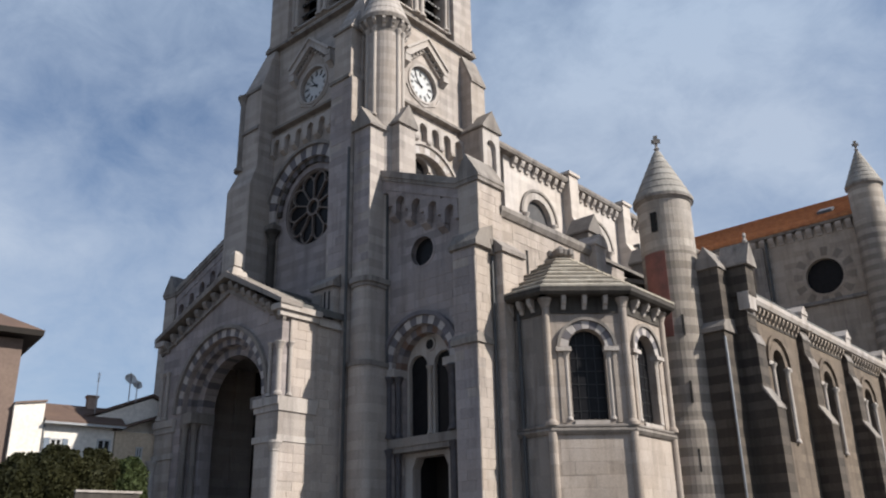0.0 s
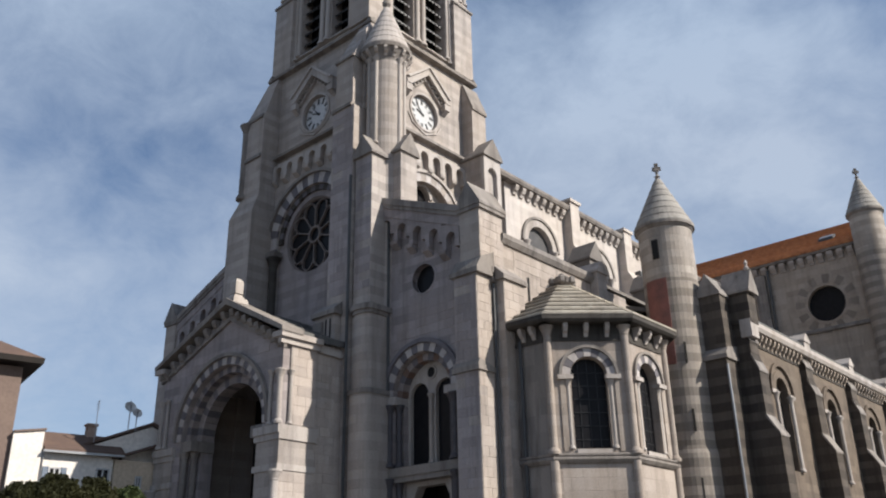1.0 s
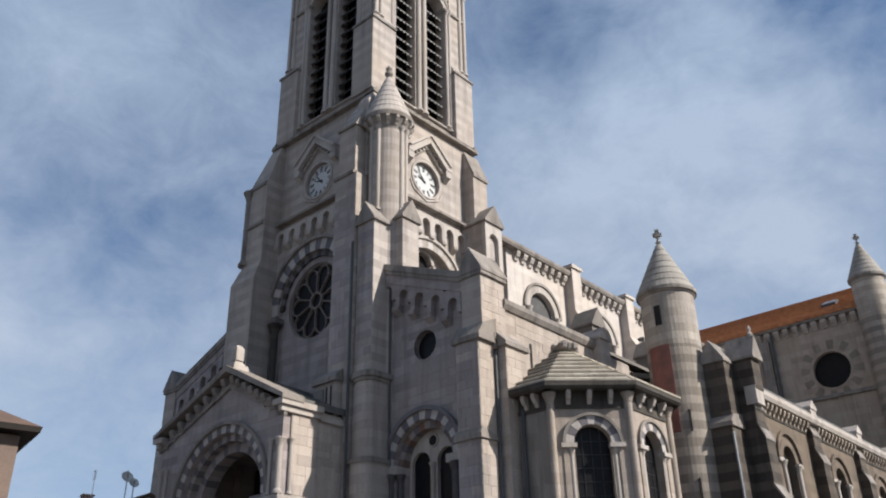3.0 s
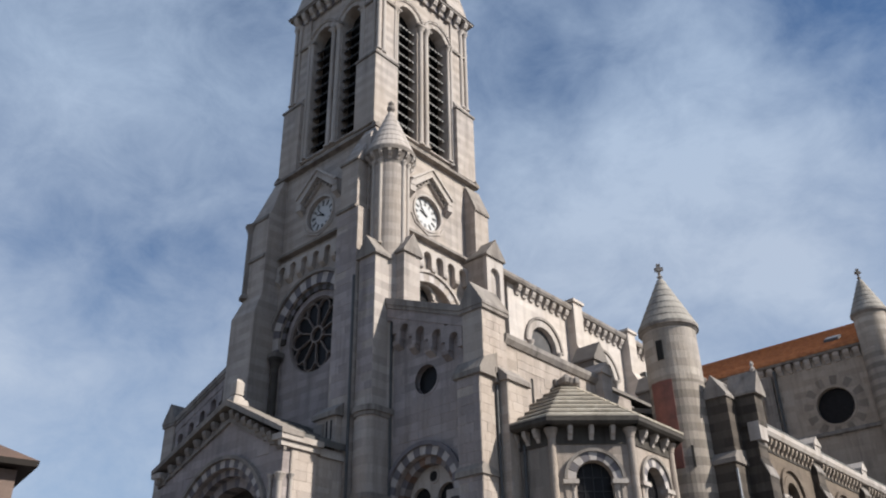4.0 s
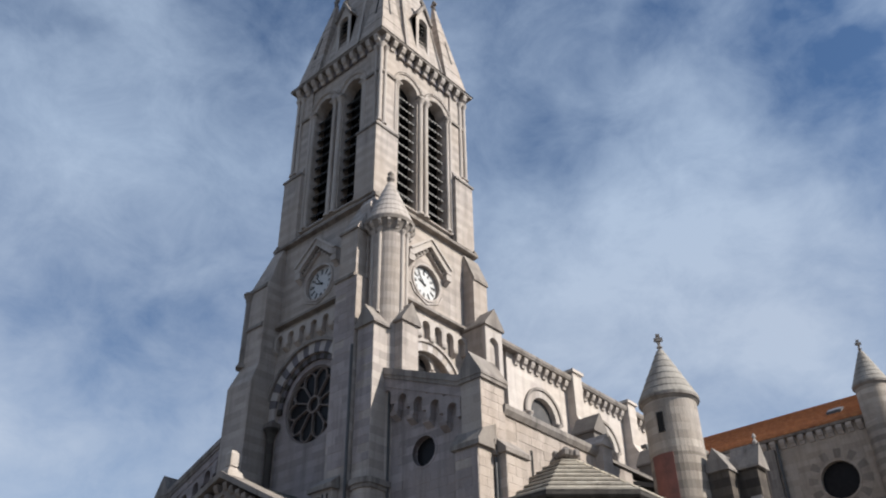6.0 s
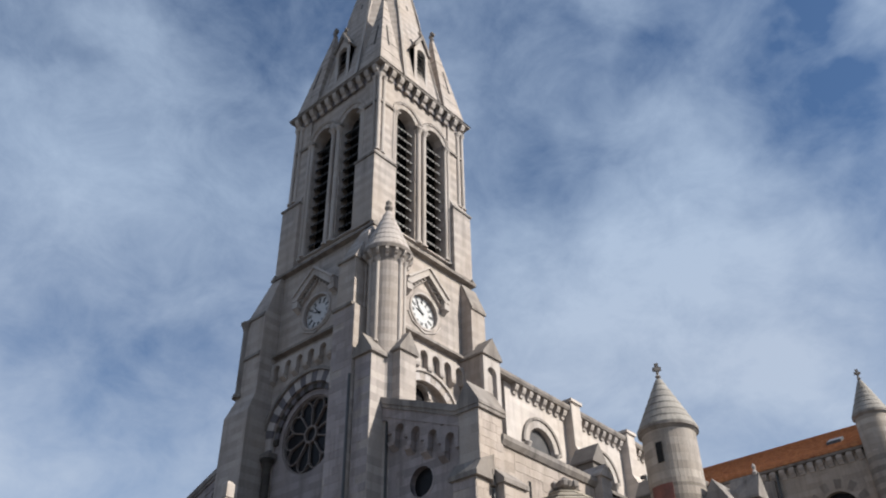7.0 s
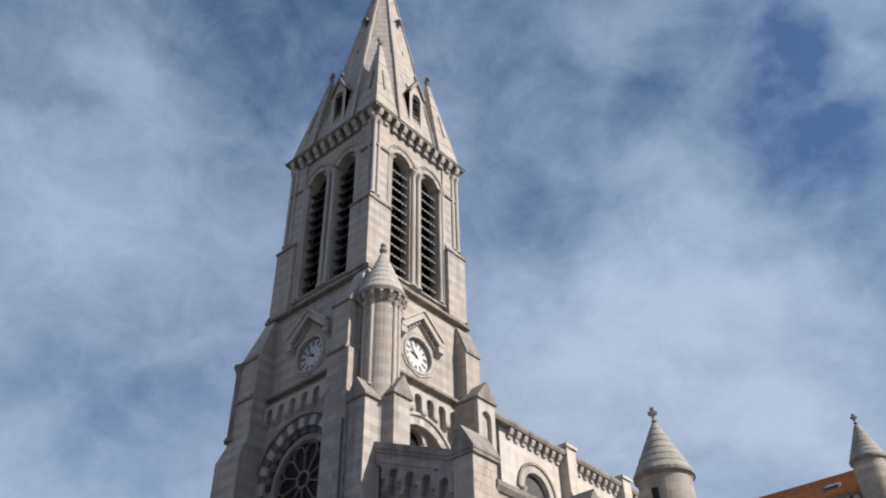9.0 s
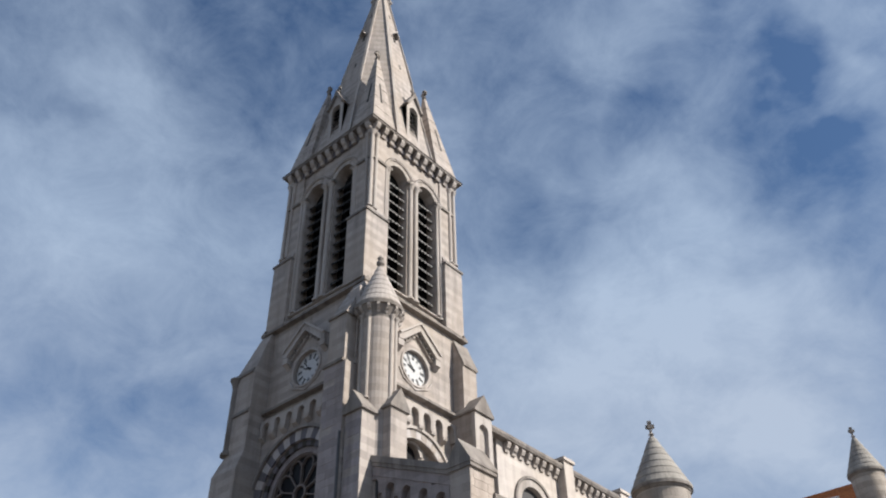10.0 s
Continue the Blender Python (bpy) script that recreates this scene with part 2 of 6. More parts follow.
TRACERY = plain("grey_brown_tracery", rgb(0.21, 0.175, 0.155), rgb(0.15, 0.125, 0.115), 3.0)
RUSTY = stone("rust_brown_voussoir", rgb(0.20, 0.135, 0.11), rgb(0.14, 0.10, 0.085), vary=0.6, joints=0.0, per_object=True)
CONE = stone("grey_cone_stone", rgb(0.3, 0.283, 0.262), rgb(0.19, 0.178, 0.167), course=0.5, block=0.9, vary=0.5, joints=0.1, stain=0.7)
NAVE = stone("white_limestone", rgb(0.52, 0.475, 0.45), rgb(0.36, 0.325, 0.305), course=0.46, block=1.0, vary=0.5, stripe=0.25, joints=0.15, stain=0.5)
MARBLE = plain("dark_marble", rgb(0.05, 0.045, 0.05), rgb(0.085, 0.078, 0.085), 2.5, 0.5)
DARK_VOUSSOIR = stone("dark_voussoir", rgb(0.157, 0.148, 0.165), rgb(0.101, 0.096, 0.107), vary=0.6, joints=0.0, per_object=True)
RED = plain("red_brick_render", rgb(0.22, 0.088, 0.07), rgb(0.13, 0.062, 0.053), 1.5)
SLATE = plain("dark_slate", rgb(0.07, 0.068, 0.066), rgb(0.12, 0.115, 0.11), 2.0, 0.6)
TILE = plain("orange_clay_tile", rgb(0.54, 0.225, 0.085), rgb(0.2, 0.072, 0.036), 2.6, 0.8, bump=0.5, stretch=(1, 1, 1.4), per_object=0.1)
ROOF_GREY = plain("grey_brown_roof", rgb(0.17, 0.15, 0.135), rgb(0.12, 0.106, 0.097), 1.2, 0.7)
LOUVRE = plain("shade_tone_louvre", rgb(0.028, 0.027, 0.028), rgb(0.05, 0.048, 0.047), 1.5, 0.7)
LOUVRE_R = plain("pale_louvre", rgb(0.11, 0.107, 0.108), rgb(0.15, 0.145, 0.143), 1.5, 0.6)
# near-black for insides and slits; their shade is put into the colour
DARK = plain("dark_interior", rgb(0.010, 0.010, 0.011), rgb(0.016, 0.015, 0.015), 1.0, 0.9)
LEAD = plain("dark_lead", rgb(0.05, 0.052, 0.055), rgb(0.08, 0.08, 0.083), 2.0, 0.5)
RENDER_W = plain("white_house_render", rgb(0.72, 0.67, 0.62), rgb(0.64, 0.59, 0.54), 0.6)
RENDER_B = plain("beige_house_render", rgb(0.55, 0.44, 0.33), rgb(0.47, 0.375, 0.28), 0.7)
RENDER_P = plain("pinkish_house_render", rgb(0.33, 0.245, 0.20), rgb(0.28, 0.21, 0.175), 0.7)
ROOF_B = plain("brown_roof_tile", rgb(0.13, 0.085, 0.065), rgb(0.09, 0.06, 0.05), 1.4)
RENDER_D = plain("shade_brown_render", rgb(0.17, 0.122, 0.10), rgb(0.14, 0.10, 0.085), 0.7)
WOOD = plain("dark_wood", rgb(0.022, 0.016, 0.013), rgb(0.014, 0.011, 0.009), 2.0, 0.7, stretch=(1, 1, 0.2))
SHUTTER = plain("blue_grey_shutter", rgb(0.16, 0.19, 0.24), rgb(0.12, 0.15, 0.19), 2.0, 0.6)
GROUND = plain("paving", rgb(0.15, 0.141, 0.13), rgb(0.105, 0.099, 0.092), 0.5, 0.9)
METAL = plain("grey_metal", rgb(0.30, 0.30, 0.31), rgb(0.24, 0.24, 0.25), 2.0, 0.4, metal=0.8)
WHITE_P = plain("white_enamel", rgb(0.48, 0.48, 0.48), rgb(0.42, 0.42, 0.43), 2.0, 0.4)
BLACK_P = plain("black_enamel", rgb(0.02, 0.02, 0.022), rgb(0.03, 0.03, 0.03), 2.0, 0.4)
NUMERAL = plain("worn_black_enamel", rgb(0.1, 0.1, 0.105), rgb(0.15, 0.15, 0.155), 2.0, 0.5)
LEAF = plain("dark_leaf", rgb(0.02, 0.021, 0.007), rgb(0.034, 0.033, 0.01), 0.7, 0.6)
LEAF_L = plain("light_leaf", rgb(0.035, 0.05, 0.016), rgb(0.06, 0.072, 0.026), 0.7, 0.6)
BARK = plain("bark", rgb(0.09, 0.07, 0.055), rgb(0.05, 0.04, 0.03), 3.0)


def glass():
    mat, nt, bsdf = material("dark_leaded_glass")
    geo = nt.nodes.new("ShaderNodeNewGeometry")
    n = nd(nt, "ShaderNodeTexNoise", Vector=geo.outputs["Position"], Scale=3.0, Detail=3.0)
    col = mixc(nt, n.outputs["Fac"], rgb(0.006, 0.006, 0.007), rgb(0.018, 0.017, 0.019))
    nt.links.new(col, bsdf.inputs["Base Color"])
    bsdf.inputs["Roughness"].default_value = 0.35
    bsdf.inputs["Specular IOR Level"].default_value = 0.1
    b = nd(nt, "ShaderNodeBump", Height=n.outputs["Fac"], Strength=0.3, Distance=0.03)
    nt.links.new(b.outputs[0], bsdf.inputs["Normal"])
    return mat


GLASS = glass()
DUSTY = plain("dusty_grey_glass", rgb(0.075, 0.072, 0.074), rgb(0.045, 0.043, 0.045), 1.2, 0.6)


# ------------------------------------------------------------------ building helpers
ID = Matrix.Identity(4)


def thing(name, label, category, at=(0, 0, 0), group="", kind=""):
    ob = new(name)
    ob.empty_display_size = 0.5
    ob.matrix_world = Matrix.Translation(at)
    tagged(ob, label, category, group, kind)
    return ob


def part(name, bm, mat, parent, label="", m=None, smooth=False, loc=None):
    """Links a bmesh, in world metres, as one mesh under a thing or part. m moves it first."""
    if m is not None:
        bm.transform(m)
    bmesh.ops.remove_doubles(bm, verts=bm.verts, dist=2e-4)
    bmesh.ops.recalc_face_normals(bm, faces=bm.faces)
    bm.verts.index_update()
    coords = [v.co.copy() for v in bm.verts]
    faces = [[v.index for v in f.verts] for f in bm.faces]
    bm.free()
    root = list(range(len(coords)))

    def find(i):
        while root[i] != i:
            root[i] = root[root[i]]
            i = root[i]
        return i

    for f in faces:
        for i in f[1:]:
            root[find(i)] = find(f[0])
    islands = {}
    for f in faces:
        islands.setdefault(find(f[0]), []).append(f)
    groups = list(islands.values())
    if len(groups) > 14:
        groups = [faces]
    first = None
    for fs in groups:
        used = sorted({i for f in fs for i in f})
        back_to = {i: k for k, i in enumerate(used)}
        me = bpy.data.meshes.new(name)
        me.from_pydata([coords[i] for i in used], [], [[back_to[i] for i in f] for f in fs])
        if smooth:
            for p in me.polygons:
                p.use_smooth = True
        me.materials.append(mat)
        ob = hang(name, me, parent, ID, label)
        first = first or ob
    return first


def hang(name, me, parent, m, label=""):
    """An object on the mesh me, at the pose m in the world, under parent."""
    ob = new(name, me)
    ob.parent = parent
    base = Vector((0, 0, 0))
    p = parent
    while p is not None:
        base += p.location
        p = p.parent
    ob.matrix_basis = Matrix.Translation(-base) @ m
    if label:
        tagged(ob, label)
    return ob


def mesh(name, bm, mat, smooth=False):
    bmesh.ops.recalc_face_normals(bm, faces=bm.faces)
    me = bpy.data.meshes.new(name)
    bm.to_mesh(me)
    bm.free()
    me.materials.append(mat)
    if smooth:
        for p in me.polygons:
            p.use_smooth = True
    return me


def B():
    return bmesh.new()


def poly(bm, a, b):
    """A solid between two outlines of as many points."""
    va = [bm.verts.new(p) for p in a]
    vb = [bm.verts.new(p) for p in b]
    n = len(va)
    bm.faces.new(va)
    bm.faces.new(list(reversed(vb)))
    for i in range(n):
        j = (i + 1) % n
        bm.faces.new((va[i], vb[i], vb[j], va[j]))
    return bm


def box(bm, x0, x1, y0, y1, z0, z1):
    return poly(bm, [(x0, y0, z0), (x1, y0, z0), (x1, y1, z0), (x0, y1, z0)], [(x0, y0, z1), (x1, y0, z1), (x1, y1, z1), (x0, y1, z1)])


def taper(bm, b0, z0, b1, z1):
    """A block whose plan b = (x0, x1, y0, y1) changes from z0 to z1."""
    f = lambda b, z: [(b[0], b[2], z), (b[1], b[2], z), (b[1], b[3], z), (b[0], b[3], z)]
    return poly(bm, f(b0, z0), f(b1, z1))


def slab_y(bm, pts, y0, y1):
    """An outline of (x, z) points run from y0 to y1."""
    return poly(bm, [(x, y0, z) for x, z in pts], [(x, y1, z) for x, z in pts])


def slab_x(bm, pts, x0, x1):
    """An outline of (y, z) points run from x0 to x1."""
    return poly(bm, [(x0, y, z) for y, z in pts], [(x1, y, z) for y, z in pts])


def lathe(bm, profile, n=24, cx=0.0, cy=0.0, turn=0.0, close=True):
    """Rings of (radius, z) about an upright axis."""
    rings = []
    for r, z in profile:
        if r < 1e-4:
            rings.append([bm.verts.new((cx, cy, z))])
        else:
            rings.append([bm.verts.new((cx + r * math.cos(turn + 2 * math.pi * i / n), cy + r * math.sin(turn + 2 * math.pi * i / n), z)) for i in range(n)])
    for a, b in zip(rings, rings[1:]):
        for i in range(n):
            j = (i + 1) % n
            if len(a) == 1 and len(b) == 1:
                continue
            if len(a) == 1:
                bm.faces.new((a[0], b[i], b[j]))
            elif len(b) == 1:
                bm.faces.new((a[i], a[j], b[0]))
            else:
                bm.faces.new((a[i], a[j], b[j], b[i]))
    if close:
        for ring in (rings[0], rings[-1]):
            if len(ring) > 2:
                bm.faces.new(ring)
    return bm


def arch_wall(bm, u0, u1, z0, z1, y0, y1, openings, n=14):
    """A wall from u0 to u1 facing -Y, with round-headed openings (centre, radius, sill, springing) through it, left to right."""
    cuts = [u0] + [(a[0] + a[1] + b[0] - b[1]) / 2 for a, b in zip(openings, openings[1:])] + [u1]
    for (c, r, zs, sp), a, b in zip(openings, cuts, cuts[1:]):
        if zs > z0 + 1e-3:
            box(bm, a, b, y0, y1, z0, zs)
        box(bm, a, c - r, y0, y1, zs, z1)
        box(bm, c + r, b, y0, y1, zs, z1)
        for i in range(n):
            p, q = math.pi * (1 - i / n), math.pi * (1 - (i + 1) / n)
            ua, za, ub, zb = c + r * math.cos(p), sp + r * math.sin(p), c + r * math.cos(q), sp + r * math.sin(q)
            slab_y(bm, [(ua, za), (ub, zb), (ub, z1), (ua, z1)], y0, y1)
    return bm


def round_wall(bm, u0, u1, z0, z1, y0, y1, c, zc, r, n=16):
    """A wall with one round hole through it."""
    box(bm, u0, c - r, y0, y1, z0, z1)
    box(bm, c + r, u1, y0, y1, z0, z1)
    for i in range(n):
        p, q = math.pi * (1 - i / n), math.pi * (1 - (i + 1) / n)
        ua, ub, ha, hb = c + r * math.cos(p), c + r * math.cos(q), r * math.sin(p), r * math.sin(q)
        slab_y(bm, [(ua, zc + ha), (ub, zc + hb), (ub, z1), (ua, z1)], y0, y1)
        slab_y(bm, [(ua, z0), (ub, z0), (ub, zc - hb), (ua, zc - ha)], y0, y1)
    return bm


def arc_band(bm, c, sp, r0, r1, y0, y1, a0=0.0, a1=180.0, n=18):
    """A curved band in a wall's plane, angles in degrees from the right."""
    for i in range(n):
        p, q = radians(a0 + (a1 - a0) * i / n), radians(a0 + (a1 - a0) * (i + 1) / n)
        pts = [(c + r * math.cos(t), sp + r * math.sin(t)) for r, t in ((r0, p), (r1, p), (r1, q), (r0, q))]
        slab_y(bm, pts, y0, y1)
    return bm


def voussoirs(parent, c, sp, r0, r1, y0, y1, n, m=ID, mats=None, a0=0.0, a1=180.0, gap=0.02, name="voussoir"):
    """Wedge stones round an arch, each of its own, light and dark by turns."""
    mats = mats or (WHITE_VOUSSOIR, DARK_VOUSSOIR)
    step = radians(a1 - a0) / n
    rm = (r0 + r1) / 2
    shared = []
    for mat in mats:
        bm = B()
        k = 3
        for i in range(k):
            p, q = -step / 2 + gap / rm / 2 + (step - gap / rm) * i / k, -step / 2 + gap / rm / 2 + (step - gap / rm) * (i + 1) / k
            slab_y(bm, [(r * math.cos(t), r * math.sin(t)) for r, t in ((r0, p), (r1, p), (r1, q), (r0, q))], y0, y1)
        bmesh.ops.remove_doubles(bm, verts=bm.verts, dist=1e-5)
        shared.append(mesh(name, bm, mat))
    for i in range(n):
        a = radians(a0) + step * (i + 0.5)
        hang(name, shared[i % len(shared)], parent, m @ Matrix.Translation((c, 0, sp)) @ Matrix.Rotation(-a, 4, "Y"))


def shaft(bm, x, y, z0, z1, r, n=12, cap=True):
    """A small column with its base and capital."""
    h = r * 2.6
    if cap:
        lathe(bm, [(r * 1.6, z0), (r * 1.6, z0 + r * 0.7), (r * 1.15, z0 + r * 1.5), (r, z0 + r * 1.6), (r, z1 - h), (r * 1.2, z1 - h * 0.9), (r * 1.15, z1 - h * 0.8), (r * 1.75, z1 - h * 0.25), (r * 1.9, z1 - h * 0.2), (r * 1.9, z1)], n, x, y)
    else:
        lathe(bm, [(r, z0), (r, z1)], n, x, y)
    return bm


def gable_cap(bm, x0, x1, y0, y1, z0, h, over=0.12, axis="y"):
    """A little saddle roof, its gable facing along axis."""
    x0, x1, y0, y1 = x0 - over, x1 + over, y0 - over, y1 + over
    if axis == "y":
        slab_y(bm, [(x0, z0), (x1, z0), (x1, z0 + 0.14), ((x0 + x1) / 2, z0 + h), (x0, z0 + 0.14)], y0, y1)
    else:
        slab_x(bm, [(y0, z0), (y1, z0), (y1, z0 + 0.14), ((y0 + y1) / 2, z0 + h), (y0, z0 + 0.14)], x0, x1)
    return bm


def corbel_mesh(w, d, h, mat):
    """A moulded bracket: its back at y = 0, reaching to -d, its top at z = 0."""
    pts = [(0, 0), (-d, 0), (-d, -h * 0.3), (-d * 0.8, -h * 0.5), (-d * 0.75, -h * 0.6), (-d * 0.45, -h * 0.72), (-d * 0.3, -h), (0, -h)]
    return mesh("corbel", slab_x(B(), pts, -w / 2, w / 2), mat)


def corbels(parent, me, a, b, n, m=ID, turn=0.0, inset=True):
    """n brackets between two points, in the local frame m."""
    a, b = Vector(a), Vector(b)
    for i in range(n):
        f = (i + 0.5) / n if inset else i / (n - 1)
        hang("corbel", me, parent, m @ Matrix.Translation(a.lerp(b, f)) @ Matrix.Rotation(turn, 4, "Z"))


def finial_cross(bm, x, y, z, s=1.0, m=None):
    """A stone cross on a moulded knob."""
    lathe(bm, [(0.12 * s, z), (0.22 * s, z + 0.12 * s), (0.1 * s, z + 0.25 * s), (0.24 * s, z + 0.42 * s), (0.1 * s, z + 0.55 * s), (0.1 * s, z + 0.7 * s)], 8, x, y)
    box(bm, x - 0.1 * s, x + 0.1 * s, y - 0.1 * s, y + 0.1 * s, z + 0.68 * s, z + 1.48 * s)
    box(bm, x - 0.33 * s, x + 0.33 * s, y - 0.09 * s, y + 0.09 * s, z + 0.94 * s, z + 1.22 * s)
    box(bm, x - 0.17 * s, x + 0.17 * s, y - 0.14 * s, y + 0.14 * s, z + 0.91 * s, z + 1.25 * s)
    box(bm, x - 0.15 * s, x + 0.15 * s, y - 0.12 * s, y + 0.12 * s, z + 1.38 * s, z + 1.54 * s)
    return bm


# ------------------------------------------------------------------ the ground
def ground_height(x, y):
    d = math.hypot(x, y)
    return 2.6 * min(1.0, max(0.0, (d - 10.0) / 12.0)) ** 2 * (3 - 2 * min(1.0, max(0.0, (d - 10.0) / 12.0)))


bm = B()
rings = [0, 4, 8, 10, 12, 14, 16, 18, 20, 22, 30, 60, 150, 500, 2500]
grid = []
for r in rings:
    grid.append([bm.verts.new((r * math.cos(2 * math.pi * i / 48), r * math.sin(2 * math.pi * i / 48), ground_height(r, 0))) for i in range(48)] if r else [bm.verts.new((0, 0, 0))])
for a, b in zip(grid, grid[1:]):
    for i in range(48):
        j = (i + 1) % 48
        bm.faces.new((a[0], b[i], b[j]) if len(a) == 1 else (a[i], b[i], b[j], a[j]))
g = new("ground", mesh("ground", bm, GROUND))
tagged(g, "grey stone paving of the square in front", "ground", kind="structure")
FLOOR = 2.55

# ------------------------------------------------------------------ bell tower
AX, AY = -39.0, 36.83
T0 = Matrix.Translation((AX, AY, 0))
FACES = [T0 @ Matrix.Rotation(k * math.pi / 2, 4, "Z") for k in range(4)]     # front, nave-side right, back, left
tower = thing("bell_tower", "tall pale limestone church bell tower with stone spire", "tower", (AX, AY, FLOOR))

# shaft of the tower: solid core kept behind the wall faces
bm = B()
box(bm, -4.1, 4.1, -4.1, 4.1, FLOOR, 37.2)
box(bm, -3.6, 3.6, -3.6, 3.6, 37.2, 52.6)
part("core", bm, DARK, tower, "dark inside of the tower", T0)

ROSE_U = -0.33                       # the front's middle line stands a little off the tower's axis
OC, OR, OS = 1.65, 1.06, 49.3          # belfry openings: middle, half width, springing
CLOCKS = (-0.3, 0.05, 0.0, 0.0)      # middle of each dial along its face
for k, F in enumerate(FACES):
    # lower wall with the great arch
    bm = B()
    if k == 0:
        arch_wall(bm, -4.3, 4.3, FLOOR, 30.0, -5.0, -4.5, [(ROSE_U, 3.3, 16.0, 23.6)], 22)
    elif k == 1:
        arch_wall(bm, -4.3, 4.3, FLOOR, 30.0, -5.0, -4.5, [(0.25, 2.45, 16.0, 24.6)], 18)
    else:
        box(bm, -4.3, 4.3, -5.0, -4.5, FLOOR, 30.0)
    part("wall", bm, STONE, tower, "", F)
    # clock stage
    bm = round_wall(B(), -4.3, 4.3, 30.0, 36.7, -5.0, -4.3, CLOCKS[k], 32.35, 1.3, 14)
    part("wall", bm, STONE, tower, "", F)
    # strings
    bm = B()
    slab_x(bm, [(-5.0, 36.7), (-5.4, 36.75), (-5.4, 36.95), (-5.0, 37.25)], -5.38, 5.38)
    slab_x(bm, [(-4.95, 29.95), (-5.4, 30.02), (-5.4, 30.2), (-4.95, 30.4)], -4.35, 4.35)
    part("string_course", bm, WORN, tower, "weathered moulded string course", F)
    # belfry wall with two tall openings
    bm = arch_wall(B(), -3.6, 3.6, 37.2, 52.2, -4.65, -3.7, [(-OC, OR, 38.2, OS), (OC, OR, 38.2, OS)], 14)
    part("belfry_wall", bm, STONE, tower, "", F)
    # orders and billeted hood of the openings
    for c in (-OC, OC):
        part("hood_mould", arc_band(B(), c, OS, 1.5, 1.59, -4.8, -4.6, n=16), DRESSED, tower, "", F)
        voussoirs(tower, c, OS, 1.59, 1.72, -4.86, -4.6, 19, F, (DRESSED,), gap=0.13, name="billet")
        voussoirs(tower, c, OS, OR + 0.01, 1.49, -4.71, -4.6, 11, F, (DRESSED, STONE))
    bm = B()
    for s in (-1, 1):
        shaft(bm, s * 2.86, -4.7, 38.2, OS, 0.14)
        shaft(bm, s * 3.14, -4.78, 37.9, OS, 0.12)
        shaft(bm, s * 0.3, -4.74, 38.0, OS, 0.19)
    part("shaft", bm, DRESSED, tower, "", F, smooth=False)
    bm = B()
    box(bm, -4.9, -2.55, -4.95, -4.6, OS - 0.1, OS + 0.12)
    box(bm, 2.55, 4.9, -4.95, -4.6, OS - 0.1, OS + 0.12)
    box(bm, -0.72, 0.72, -5.0, -4.6, OS - 0.1, OS + 0.12)
    part("impost", bm, WORN, tower, "", F)
    slab = slab_x(B(), [(-4.68, 37.9), (-4.85, 37.95), (-4.7, 38.2), (-4.4, 38.35), (-4.4, 37.9)], -3.2, 3.2)
    part("sill", slab, DRESSED, tower, "", F)
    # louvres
    # paler blades on the sunny face, darker elsewhere: light and shade in the colour
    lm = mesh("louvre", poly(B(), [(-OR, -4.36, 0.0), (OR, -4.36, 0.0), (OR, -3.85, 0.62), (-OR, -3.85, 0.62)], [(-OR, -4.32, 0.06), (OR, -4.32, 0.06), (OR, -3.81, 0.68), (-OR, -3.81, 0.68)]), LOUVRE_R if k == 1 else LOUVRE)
    for c in (-OC, OC):
        for i in range(12):
            hang("louvre", lm, tower, F @ Matrix.Translation((c, 0, 38.3 + i * 0.93)))
        # scalloped lower edge of each blade
        bm = B()
        for i in range(12):
            for s in range(6):
                u = c - OR + OR / 6 + s * OR / 3
                z = 38.3 + i * 0.93
                slab_y(bm, [(u - 0.14, z + 0.04), (u - 0.09, z - 0.12), (u + 0.09, z - 0.12), (u + 0.14, z + 0.04)], -4.38, -4.34)
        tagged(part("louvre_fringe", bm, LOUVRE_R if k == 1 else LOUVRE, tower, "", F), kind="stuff")

